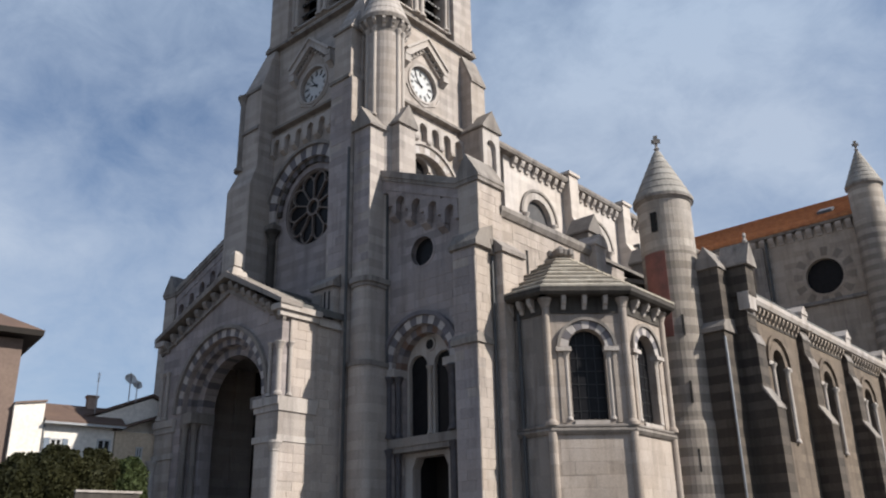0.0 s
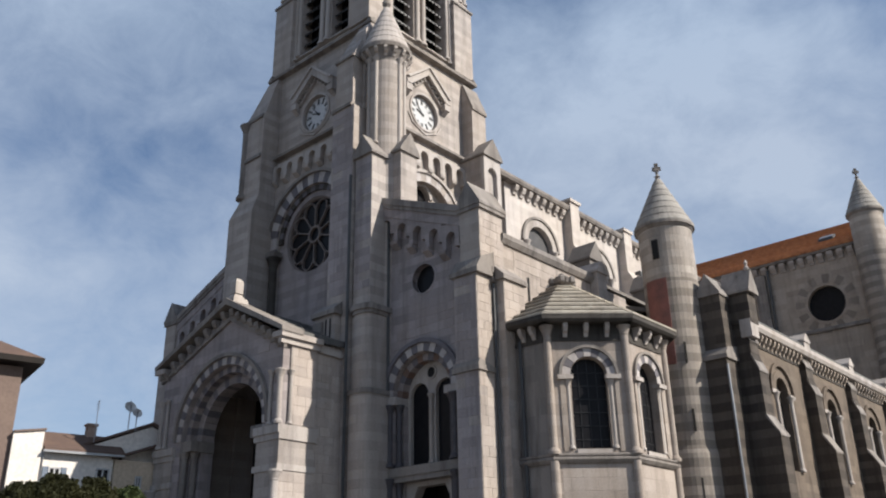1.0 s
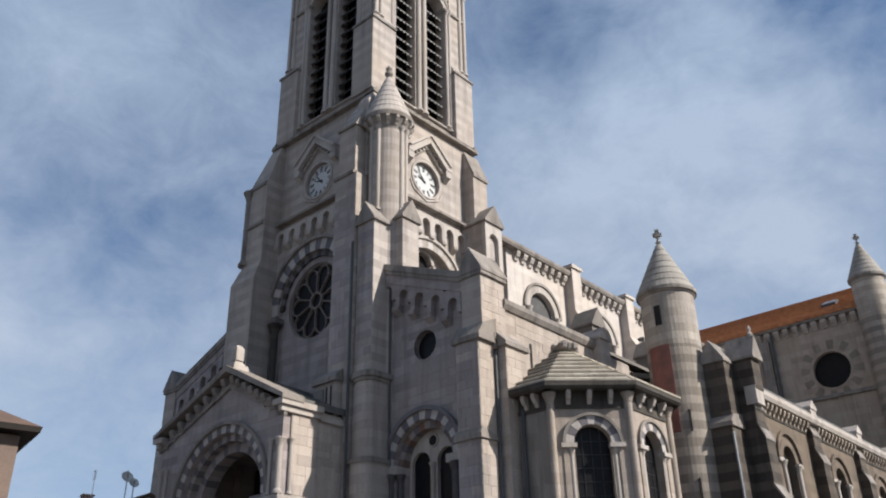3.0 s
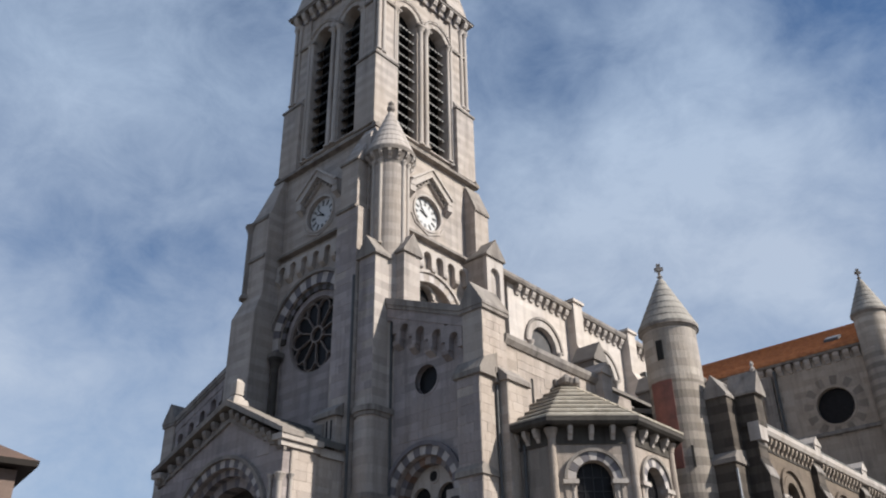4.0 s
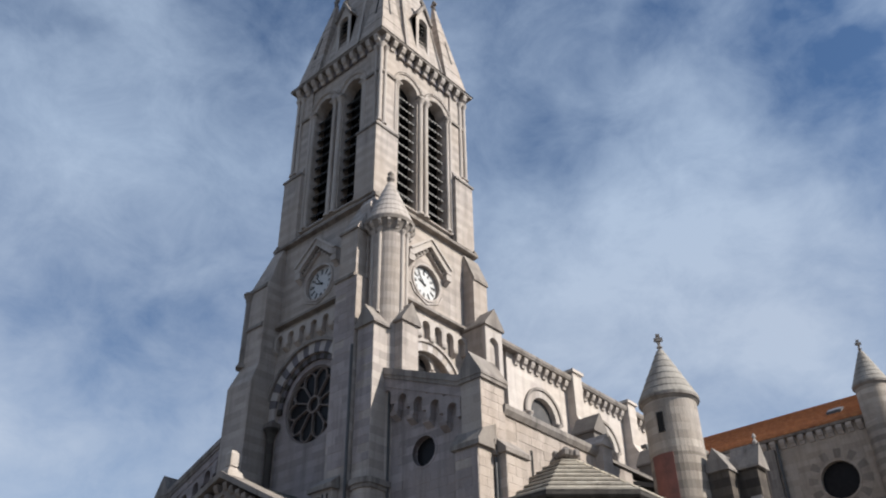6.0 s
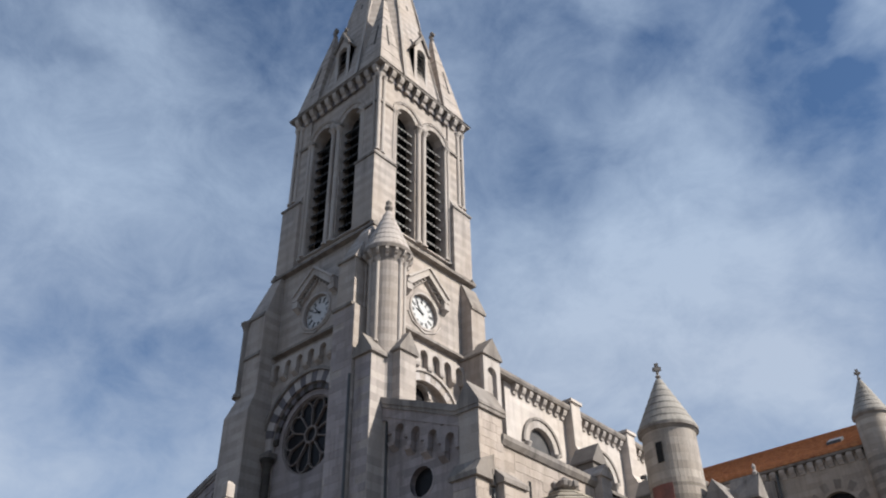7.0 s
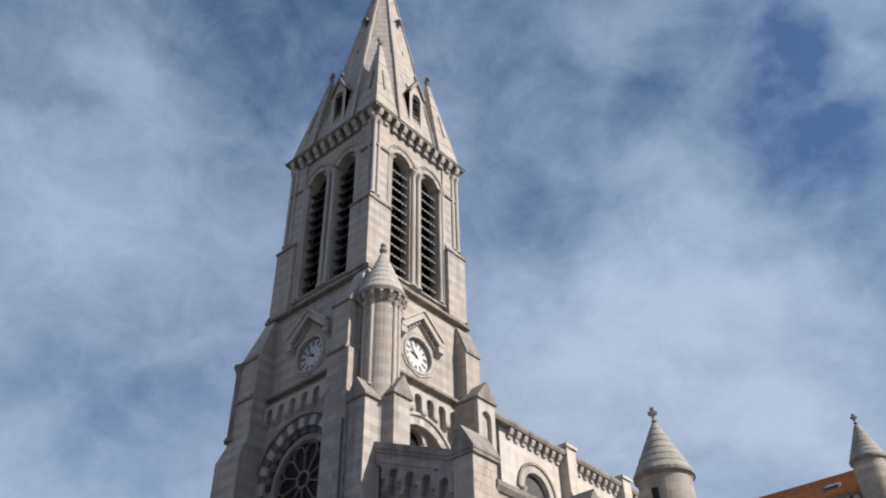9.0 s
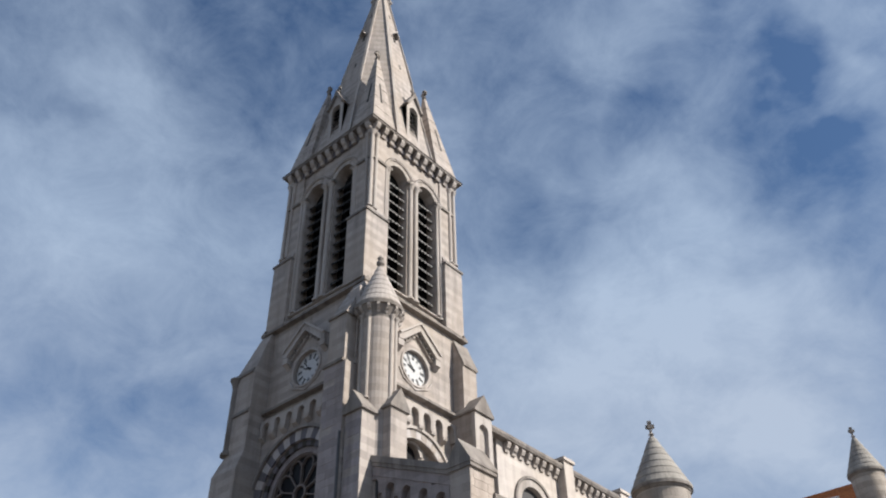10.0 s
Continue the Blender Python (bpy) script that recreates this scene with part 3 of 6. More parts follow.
# corner piers, stage by stage
for k, F in enumerate(FACES):
    bm = B()
    if k == 2:
        box(bm, -5.95, -4.2, -5.5, -4.0, FLOOR, 34.2)
        taper(bm, (-5.95, -4.2, -5.5, -4.0), 34.2, (-5.2, -4.2, -5.2, -4.0), 36.3)
        cap = slab_y(B(), [(-6.05, 34.0), (-5.9, 34.0), (-5.15, 36.2), (-5.15, 36.45), (-6.05, 34.2)], -5.58, -3.98)
        part("pier_string", cap, WORN, tower, "", F)
    elif k != 1:
        taper(bm, (-6.75, -4.2, -6.8, -4.2), FLOOR, (-6.75, -4.2, -6.8, -4.2), 25.8)
        taper(bm, (-6.75, -4.2, -6.8, -4.2), 25.8, (-6.3, -4.2, -6.35, -4.2), 27.2)
        box(bm, -6.3, -4.2, -6.35, -4.2, 27.2, 33.2)
        bands = B()
        for z, o in ((30.0, 0.12), (33.1, 0.1)):
            box(bands, -6.3 - o, -4.3, -6.35 - o, -4.3, z, z + 0.2)
            taper(bands, (-6.3 - o, -4.3, -6.35 - o, -4.3), z + 0.2, (-6.3, -4.3, -6.35, -4.3), z + 0.36)
        part("pier_string", bands, WORN, tower, "", F)
        taper(bm, (-6.3, -4.2, -6.35, -4.2), 33.2, (-5.3, -4.2, -5.35, -4.2), 36.6)
    else:
        # the corner that carries the round turret
        box(bm, -7.25, -4.4, -6.05, -4.2, FLOOR, 29.3)
        box(bm, -7.12, -4.4, -5.75, -4.25, 29.5, 32.9)
        taper(bm, (-7.12, -4.4, -5.75, -4.25), 33.05, (-5.3, -4.4, -5.3, -4.25), 36.7)
        box(bm, -6.3, -4.4, -5.95, -5.0, 29.5, 35.3)
        taper(bm, (-6.3, -4.4, -5.95, -5.0), 35.3, (-5.3, -4.4, -5.3, -5.0), 36.7)
        bands = B()
        box(bands, -7.36, -4.4, -5.85, -4.1, 29.3, 29.5)
        box(bands, -7.24, -4.4, -5.84, -4.15, 32.9, 33.05)
        part("pier_string", bands, WORN, tower, "", F)
    part("corner_pier", bm, STONE, tower, "", F)
    bm = B()
    front = -5.4 if k == 1 else -5.2      # the turret's corner stands out further to the front
    for q in ((front, -3.2, -5.2, -3.55), (front, -3.55, -3.55, -3.2)):
        box(bm, *q, 37.2, 43.3)
        taper(bm, q, 43.3, (max(q[0], -4.8), q[1], max(q[2], -4.8), q[3]), 44.3)
    box(bm, -4.8, -3.2, -4.8, -3.55, 44.3, 52.2)
    box(bm, -4.8, -3.55, -3.55, -3.2, 44.3, 52.2)
    part("belfry_pier", bm, STONE, tower, "", F)
    bm = B()
    for dx, dy in ((-4.84, -4.35), (-4.35, -4.84), (-4.86, -4.86)):
        shaft(bm, dx, dy, 44.0, 52.0, 0.15, 10)
    part("corner_shaft", bm, DRESSED, tower, "", F)
    bm = B()
    box(bm, front - 0.1, -3.16, -5.3, -3.5, 43.2, 43.38)
    box(bm, front - 0.1, -3.5, -3.5, -3.16, 43.2, 43.38)
    part("weathering", bm, WORN, tower, "", F)

# cornice of the belfry
bm = B()
box(bm, -5.42, 5.42, -5.42, 5.42, 52.92, 53.12)
taper(bm, (-5.5, 5.5, -5.5, 5.5), 53.12, (-5.3, 5.3, -5.3, 5.3), 53.34)
part("cornice", bm, WORN, tower, "dark weathered cornice", T0)
CB = corbel_mesh(0.4, 0.56, 0.9, DRESSED)
for F in FACES:
    corbels(tower, CB, (-5.1, -4.8, 52.92), (5.1, -4.8, 52.92), 11, F)
# dark band behind the corbels: the gaps' shade is put into its colour
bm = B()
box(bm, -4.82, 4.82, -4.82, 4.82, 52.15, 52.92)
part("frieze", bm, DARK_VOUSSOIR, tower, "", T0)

# spire
bm = B()
t8 = math.pi / 8
sec = 1 / math.cos(t8)
SPIRE = [(5.0, 53.3), (3.15, 64.7), (0.62, 79.4)]
lathe(bm, [(r * sec, z) for r, z in SPIRE], 8, turn=t8)
part("spire", bm, STONE, tower, "octagonal pale stone spire", T0)
bm = B()
for i in range(8):
    a = t8 + i * math.pi / 4
    pts = [(r * sec, z) for r, z in SPIRE]
    for (r0, z0), (r1, z1) in zip(pts, pts[1:]):
        f = lambda r, z, w: [(r * math.cos(a) + x * math.cos(a) - y * math.sin(a), r * math.sin(a) + x * math.sin(a) + y * math.cos(a), z) for x, y in ((-w, -w), (w, -w), (w, w), (-w, w))]
        poly(bm, f(r0, z0, 0.13), f(r1, z1, 0.1))
part("spire_rib", bm, DRESSED, tower, "", T0)
bm = B()
lathe(bm, [(0.64, 79.2), (0.95, 79.45), (1.0, 79.7), (0.62, 79.95), (0.4, 81.2), (0.6, 81.5), (0.25, 81.9), (0.12, 82.2)], 8)
for i in range(8):
    a = t8 + i * math.pi / 4
    lathe(bm, [(0.0, 79.35), (0.2, 79.5), (0.24, 79.75), (0.0, 80.0)], 6, 1.0 * math.cos(a), 1.0 * math.sin(a))
box(bm, -0.07, 0.07, -0.07, 0.07, 82.2, 84.2)
box(bm, -0.5, 0.5, -0.06, 0.06, 83.3, 83.45)
part("spire_cross", bm, DRESSED, tower, "", T0)
for F in FACES:
    # corner broach
    bm = B()
    f = lambda a, b, z: [(-a, -a, z), (-b, -a, z), (-b, -b, z), (-a, -b, z)]
    poly(bm, f(5.15, 2.5, 53.3), f(3.3, 3.0, 63.9))
    part("corner_pyramid", bm, STONE, tower, "", F)
    bm = B()
    for i in range(5):
        h = 55.3 + i * 1.75
        k0, k1 = (h - 53.3) / 10.6, (h + 0.05 - 53.3) / 10.6
        poly(bm, f(5.17 - 1.85 * k0, 2.48 + 0.5 * k0, h), f(5.17 - 1.85 * k1, 2.48 + 0.5 * k1, h + 0.05))
    part("pyramid_joint", bm, WORN, tower, "", F)
    part("finial", finial_cross(B(), -3.15, -3.15, 63.7, 0.95), WORN, tower, "", F)
    # narrow slits in the pyramid's two outer faces
    bm = B()
    lo, hi = 5.15 - 1.85 * 3.2 / 10.6, 5.15 - 1.85 * 6.2 / 10.6
    for swap in (False, True):
        g = lambda y, d: [(p[1], p[0], p[2]) if swap else p for p in ((-3.86, y - lo - d, 56.5), (-3.66, y - lo - d, 56.5), (-3.5, y - hi - d, 59.5), (-3.66, y - hi - d, 59.5))]
        poly(bm, g(0.0, 0.015), g(0.2, 0.0))
    part("slit", bm, DARK, tower, "", F)
    # gabled dormer
    bm = arch_wall(B(), -0.85, 0.85, 54.2, 58.9, -4.75, -4.2, [(0, 0.52, 55.0, 58.3)], 10)
    slab_y(bm, [(-0.85, 58.9), (0.85, 58.9), (0, 60.3)], -4.75, -4.2)
    part("dormer_wall", bm, DRESSED, tower, "", F)
    bm = B()
    slab_y(bm, [(-1.05, 58.7), (-0.8, 58.7), (0, 60.1), (0.8, 58.7), (1.05, 58.7), (0, 60.75)], -4.95, -2.6)
    box(bm, -0.85, -0.6, -4.7, -3.0, 54.2, 58.9)
    box(bm, 0.6, 0.85, -4.7, -3.0, 54.2, 58.9)
    part("dormer_roof", bm, WORN, tower, "", F)
    part("dormer_finial", finial_cross(B(), 0, -4.6, 60.4, 0.7), WORN, tower, "", F)
    # black sheet behind the louvres paints the dormer's unlit depth
    bm = box(B(), -0.6, 0.6, -4.35, -4.25, 54.8, 58.85)
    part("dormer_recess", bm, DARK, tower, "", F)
    dl = mesh("louvre", poly(B(), [(-0.52, -4.68, 0.0), (0.52, -4.68, 0.0), (0.52, -4.4, 0.3), (-0.52, -4.4, 0.3)], [(-0.52, -4.66, 0.05), (0.52, -4.66, 0.05), (0.52, -4.38, 0.35), (-0.52, -4.38, 0.35)]), LOUVRE_R)
    for i in range(8):
        hang("louvre", dl, tower, F @ Matrix.Translation((0, 0, 55.05 + i * 0.46)))
    # small vents up the spire
    bm = B()
    for z, w, h in ((70.4, 0.13, 0.95), (65.6, 0.07, 0.8), (75.0, 0.06, 0.7)):
        r = lambda q: 3.15 - 2.53 / 14.7 * (q - 64.7)
        g = lambda d: [(-w, -r(z) - d, z), (w, -r(z) - d, z), (w, -r(z + h) - d, z + h), (-w, -r(z + h) - d, z + h)]
        poly(bm, g(0.02), g(-0.4))
    part("spire_vent", bm, DARK, tower, "", F)
    bm = B()
    slab_y(bm, [(-0.36, 71.2), (0, 71.8), (0.36, 71.2), (0.36, 71.4), (0, 72.05), (-0.36, 71.4)], -2.45, -1.4)
    part("vent_hood", bm, DRESSED, tower, "", F)


def clock(F, u):
    """A dial set back in its round hole, an eight-sided moulding, and the gable over it with kneelers and hanging teeth."""
    F = F @ Matrix.Translation((u, 0, 0.15))
    dial = part("clock_dial", lathe(B(), [(1.25, 0), (1.25, 0.08)], 32), WHITE_P, tower, "white enamel clock dial with black numerals", F @ Matrix.Translation((0, -4.68, 32.2)) @ Matrix.Rotation(math.pi / 2, 4, "X"))
    for i in range(12):
        bm = B()
        for o in ((-0.06, 0.0, 0.06) if i % 3 else (-0.08, 0.0, 0.08)):
            slab_y(bm, [(o - 0.02, 0.72), (o + 0.02, 0.72), (o + 0.02, 1.14), (o - 0.02, 1.14)], -4.785, -4.755)
        hang("numeral", mesh("numeral", bm, NUMERAL), dial, F @ Matrix.Translation((0, 0, 32.2)) @ Matrix.Rotation(math.pi / 6 * i, 4, "Y"))
    bm = B()
    for a, l, w in ((radians(-40), 0.9, 0.05), (radians(-72), 0.6, 0.07)):
        c, s = math.cos(a), math.sin(a)
        slab_y(bm, [(r * s + x * c, 32.2 + r * c - x * s) for r, x in ((-0.2, -w), (l, -w * 0.4), (l, w * 0.4), (-0.2, w))], -4.82, -4.795)
    part("clock_pointer", bm, BLACK_P, dial, "", F)
    part("dial_surround", arc_band(B(), 0, 32.2, 1.29, 1.45, -5.08, -4.9, 0, 360, 32), DRESSED, tower, "", F)
    bm = B()
    e = [(1.75 * math.cos(radians(x)), 32.2 + 1.75 * math.sin(radians(x))) for x in (200, 225, 270, 315, 340)]
    for (x0, z0), (x1, z1) in zip(e, e[1:]):
        slab_y(bm, [(x0, z0), (x1, z1), (x1 * 0.93, 32.2 + (z1 - 32.2) * 0.93), (x0 * 0.93, 32.2 + (z0 - 32.2) * 0.93)], -5.08, -4.95)
    part("dial_moulding", bm, DRESSED, tower, "", F)
    bm = B()
    for s in (-1, 1):
        slab_y(bm, [(s * 2.12, 33.5), (s * 1.72, 33.5), (0, 34.98), (0, 35.55), (s * 2.12, 33.95)], -5.5, -4.9)
        slab_y(bm, [(s * 2.18, 33.95), (s * 2.0, 33.85), (0, 35.5), (0, 35.68)], -5.62, -4.9)
        box(bm, min(s * 1.62, s * 2.14), max(s * 1.62, s * 2.14), -5.46, -4.9, 33.0, 33.5)
        slab_x(bm, [(-5.4, 33.0), (-4.95, 32.65), (-4.95, 33.0)], min(s * 1.68, s * 2.08), max(s * 1.68, s * 2.08))
        slab_y(bm, [(s * 1.5, 33.3), (s * 1.68, 33.3), (0, 34.9), (0, 34.65)], -5.2, -4.9)
    part("clock_gable", bm, DRESSED, tower, "moulded stone gable over the clock", F)
    for s in (-1, 1):
        for i in range(5):
            f = (i + 0.6) / 5.4
            part("gable_tooth", box(B(), s * 1.7 * (1 - f) - 0.09, s * 1.7 * (1 - f) + 0.09, -5.3, -4.9, 33.28 + 1.5 * f, 33.62 + 1.5 * f), WORN, tower, "", F)


for F, u in zip(FACES, CLOCKS):
    clock(F, u)

# front: rose window under the great arch
F = FACES[0]
RU, RZ = ROSE_U, 23.55
voussoirs(tower, RU, 23.6, 3.3, 4.02, -5.14, -4.4, 21, F)
part("hood_mould", arc_band(B(), RU, 23.6, 4.03, 4.24, -5.32, -4.9, n=30), WORN, tower, "", F)
# inner order in dark stones: the soffit's shadow is painted into them
voussoirs(tower, RU, 23.6, 2.9, 3.29, -4.92, -4.6, 23, F, (SOOT_SHADE, DARK_VOUSSOIR))
bm = round_wall(B(), RU - 3.3, RU + 3.3, 15.5, 27.0, -4.76, -4.3, RU, RZ, 2.56, 26)
part("rose_wall", bm, GREY, tower, "", F)
for s in (-1, 1):
    for i in range(2):
        part("jamb_block", box(B(), RU + s * 3.65 - 0.36, RU + s * 3.65 + 0.36, -5.13, -4.98, 23.05 + 0.28 * i, 23.32 + 0.28 * i), WHITE_VOUSSOIR if i else DARK_VOUSSOIR, tower, "", F)
    part("arch_shaft", shaft(B(), RU + s * 3.42, -5.12, 16.6, 22.7, 0.25, 14), SOOT_SHADE, tower, "", F)
    bm = box(B(), RU + s * 3.45 - 0.46, RU + s * 3.45 + 0.46, -5.45, -4.6, 22.7, 23.04)
    part("arch_capital", bm, WORN, tower, "", F)
rose = part("rose_window", lathe(B(), [(2.57, 0), (2.57, 0.06)], 36), GLASS, tower, "dark leaded rose window with stone tracery", F @ Matrix.Translation((RU, -4.4, RZ)) @ Matrix.Rotation(math.pi / 2, 4, "X"))
bm = arc_band(B(), RU, RZ, 2.46, 2.6, -4.66, -4.4, 0, 360, 40)
arc_band(bm, RU, RZ, 0.46, 0.6, -4.66, -4.4, 0, 360, 24)
part("tracery_ring", bm, TRACERY, rose, "", F)
sp = mesh("tracery_spoke", slab_y(B(), [(0.56, -0.035), (2.0, -0.04), (2.0, 0.04), (0.56, 0.035)], -4.64, -4.44), TRACERY)
lo = mesh("tracery_loop", arc_band(B(), 0, 0, 0.46, 0.53, -4.64, -4.44, -100, 100, 12), TRACERY)
for i in range(10):
    a = 2 * math.pi * (i + 0.5) / 10
    hang("tracery_spoke", sp, rose, F @ Matrix.Translation((RU, 0, RZ)) @ Matrix.Rotation(-a, 4, "Y"))
    a = 2 * math.pi * i / 10
    hang("tracery_loop", lo, rose, F @ Matrix.Translation((RU, 0, RZ)) @ Matrix.Rotation(-a, 4, "Y") @ Matrix.Translation((1.9, 0, 0)))


def blind_arcade(parent, us, z, F, r=0.3, y=-5.0, drop=0.75, mat=None, head=0.2, deep=0.2):
    """Small round-headed recesses under a string, on pendant corbels."""
    w = us[1][0] - us[0][0]
    for u, dz in us:
        bm = B()
        arch_wall(bm, u - w / 2, u + w / 2, z + dz - drop, z + dz + r + head, y - deep, y, [(u, r, z + dz - drop, z + dz)], 8)
        ob = part("arcade_arch", bm, mat or DRESSED, parent, "", F)
        bm = B()
        slab_x(bm, [(y, z + dz - drop), (y - deep - 0.06, z + dz - drop), (y - deep, z + dz - drop - 0.18), (y, z + dz - drop - 0.42)], u - w / 2 - (w / 2 - r) * 0.85, u - w / 2 + (w / 2 - r) * 0.85)
        part("pendant_corbel", bm, mat or DRESSED, ob, "", F)


blind_arcade(tower, [(-3.56 + i * 1.16, 0.0) for i in range(7)], 28.95, FACES[0], 0.3, drop=0.55, deep=0.34)
# nave-side face: arcade and window under the arch
F = FACES[1]
blind_arcade(tower, [(-2.72 + i * 1.17, -0.05) for i in range(6)], 28.75, F, 0.36, drop=0.75, deep=0.4)
voussoirs(tower, 0.25, 24.6, 2.45, 3.05, -5.15, -4.4, 17, F, (WHITE_VOUSSOIR, STONE))
part("hood_mould", arc_band(B(), 0.25, 24.6, 3.05, 3.25, -5.28, -4.9, n=24), DRESSED, tower, "", F)
bm = arch_wall(B(), -2.2, 2.7, 16.0, 27.1, -4.6, -4.15, [(0.1, 0.7, 22.5, 26.2)], 12)
part("window_wall", bm, STONE, tower, "", F)
part("arch_order", arc_band(B(), 0.1, 26.2, 0.72, 0.98, -4.72, -4.5, n=14), DRESSED, tower, "", F)
part("window_pane", box(B(), -0.65, 0.85, -4.3, -4.24, 22.4, 27.0), GLASS, tower, "dark window glass", F)

bm = B()
for u, z0, z1 in ((-5.0, 19.3, 20.5), (-4.45, 19.2, 20.2)):
    box(bm, u - 0.06, u + 0.06, -6.815, -6.6, z0, z1)
part("slit", bm, DARK, tower, "", FACES[0])
# gabled buttresses beside the round turret, and the niche pinnacle
part("buttress", box(B(), -32.85, -31.5, 29.75, 31.2, FLOOR, 25.5), STONE, tower)
part("buttress_cap", gable_cap(B(), -32.85, -31.5, 29.75, 31.2, 25.5, 1.4, 0.16), WORN, tower)
part("buttress", box(B(), -33.4, -30.65, 31.22, 32.55, 21.0, 25.9), STONE, tower)
part("buttress_cap", gable_cap(B(), -33.4, -30.65, 31.2, 32.55, 25.9, 1.4, 0.14, "x"), WORN, tower)
part("buttress", box(B(), -34.4, -32.2, 40.5, 42.3, FLOOR, 29.8), STONE, tower)
part("niche", arch_wall(B(), 40.5, 42.3, 26.0, 29.8, -0.3, 0.0, [(41.4, 0.48, 26.4, 28.6)], 10), DRESSED, tower, "", Matrix.Translation((-32.2, 0, 0)) @ Matrix.Rotation(math.pi / 2, 4, "Z"))
part("buttress_cap", gable_cap(B(), -34.4, -31.9, 40.5, 42.3, 29.8, 1.5, 0.15, "x"), WORN, tower)
# rounded and square pedestals at the foot of the front buttress
def half_round(bm, x0, x1, y0, yb, z0, z1, n=12):
    """A pier with a half-round front between x0 and x1, its nose at y0 and its back at yb."""
    c, r = (x0 + x1) / 2, (x1 - x0) / 2
    pts = [(c + r * math.cos(math.pi + math.pi * i / n), y0 + r * 0.6 + r * 0.6 * math.sin(math.pi + math.pi * i / n)) for i in range(n + 1)] + [(x1, yb), (x0, yb)]
    return poly(bm, [(x, y, z0) for x, y in pts], [(x, y, z1) for x, y in pts])


part("pedestal", half_round(B(), -32.74, -31.42, 29.5, 31.9, FLOOR, 16.1), STONE, tower, "half-round stone pier")
part("pedestal", half_round(B(), -32.9, -31.3, 29.35, 31.9, FLOOR, 11.6), STONE, tower)
bm = half_round(B(), -32.96, -31.24, 29.28, 31.9, 11.6, 11.85)
half_round(bm, -32.92, -31.22, 29.3, 31.9, 16.1, 16.4)
half_round(bm, -32.82, -31.32, 29.4, 31.9, 15.9, 16.1)
part("pedestal_cap", bm, WORN, tower)
part("pedestal", box(B(), -35.25, -33.6, 29.15, 31.9, FLOOR, 16.2), STONE, tower)
bm = box(B(), -35.4, -33.45, 28.95, 31.9, 16.2, 16.45)
slab_x(bm, [(28.95, 16.45), (31.9, 16.45), (31.9, 17.4), (29.6, 17.0)], -35.35, -33.5)
box(bm, -35.22, -34.5, 29.0, 29.2, 15.2, 15.9)
part("pedestal_cap", bm, WORN, tower)
bm = B()
for x in (-34.3, -33.95):
    box(bm, x - 0.06, x + 0.06, 29.135, 29.3, 14.6, 16.0)
part("slit", bm, DARK, tower)
for x, y, z1 in ((-33.0, 29.5, 24.5), (-31.38, 31.0, 22.2)):
    part("drain_pipe", lathe(B(), [(0.085, FLOOR), (0.085, z1)], 8, x, y), LEAD, tower, "dark lead drain pipe")
# round stair turret on the tower's corner
TX, TY, TR = -32.4, 31.65, 1.22
ct = part("corner_turret", lathe(B(), [(TR, FLOOR), (TR, 32.6)], 32, TX, TY), STONE, tower, "round stone stair turret with conical cap")
part("turret_cornice", lathe(B(), [(TR, 32.4), (TR + 0.05, 32.6), (1.55, 33.15), (1.66, 33.2), (1.68, 33.45), (1.5, 33.52)], 32, TX, TY), WORN, ct)
for i in range(16):
    a = 2 * math.pi * i / 16
    hang("corbel", CB, ct, Matrix.Translation((TX, TY, 33.18)) @ Matrix.Rotation(a, 4, "Z") @ Matrix.Translation((0, -TR + 0.04, 0)) @ Matrix.Diagonal((0.5, 0.85, 0.62, 1)))
N = 7
for i in range(N):
    r0, r1 = 1.55 * (1 - i / N) + 0.14 * i / N, 1.55 * (1 - (i + 1) / N) + 0.14 * (i + 1) / N
    z0, z1 = 33.5 + 3.6 * i / N, 33.5 + 3.6 * (i + 1) / N
    part("cone_course", lathe(B(), [(r0 + 0.05, z0), (r0 + 0.06, z0 + 0.08), (r1 + 0.07, z1)], 28, TX, TY), DRESSED, ct)
part("turret_finial", lathe(B(), [(0.16, 37.1), (0.12, 37.2), (0.27, 37.4), (0.27, 37.55), (0.12, 37.7), (0.22, 37.9), (0.05, 38.15)], 12, TX, TY), WORN, ct)
bm = B()
for a in (-98, -72, -2, 20):
    shaft(bm, TX + 1.24 * math.cos(radians(a)), TY + 1.24 * math.sin(radians(a)), 26.6, 32.6, 0.12, 10)
part("turret_shaft", bm, DRESSED, ct)
bm = B()
shaft(bm, -6.22, -6.28, 27.3, 33.15, 0.26, 12)
part("pier_shaft", bm, WORN, tower, "", FACES[0])


# ------------------------------------------------------------------ porch
PX, PY, PW = -38.8, 25.7, 5.4
AU, GU = 0.45, 0.75                  # middle of the arch, and of the gable
porch = thing("church_porch", "gabled stone porch with deep round arch before the tower", "porch", (PX, PY, FLOOR))
M = Matrix.Translation((PX, PY, 0))
bm = B()
arch_wall(bm, -PW, PW, FLOOR, 14.2, 0.0, 1.0, [(AU, 3.58, FLOOR, 10.0)], 26)
slab_y(bm, [(-PW, 14.2), (PW, 14.2), (GU, 16.6)], 0.0, 1.0)
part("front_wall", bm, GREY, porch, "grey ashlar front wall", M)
voussoirs(porch, AU, 10.0, 3.6, 4.0, -0.06, 0.5, 29, M)
part("hood_mould", arc_band(B(), AU, 10.0, 4.01, 4.2, -0.22, 0.1, n=34), WORN, porch, "", M)
voussoirs(porch, AU, 10.0, 3.22, 3.6, 0.3, 0.8, 27, M, (GREY, DARK_VOUSSOIR))
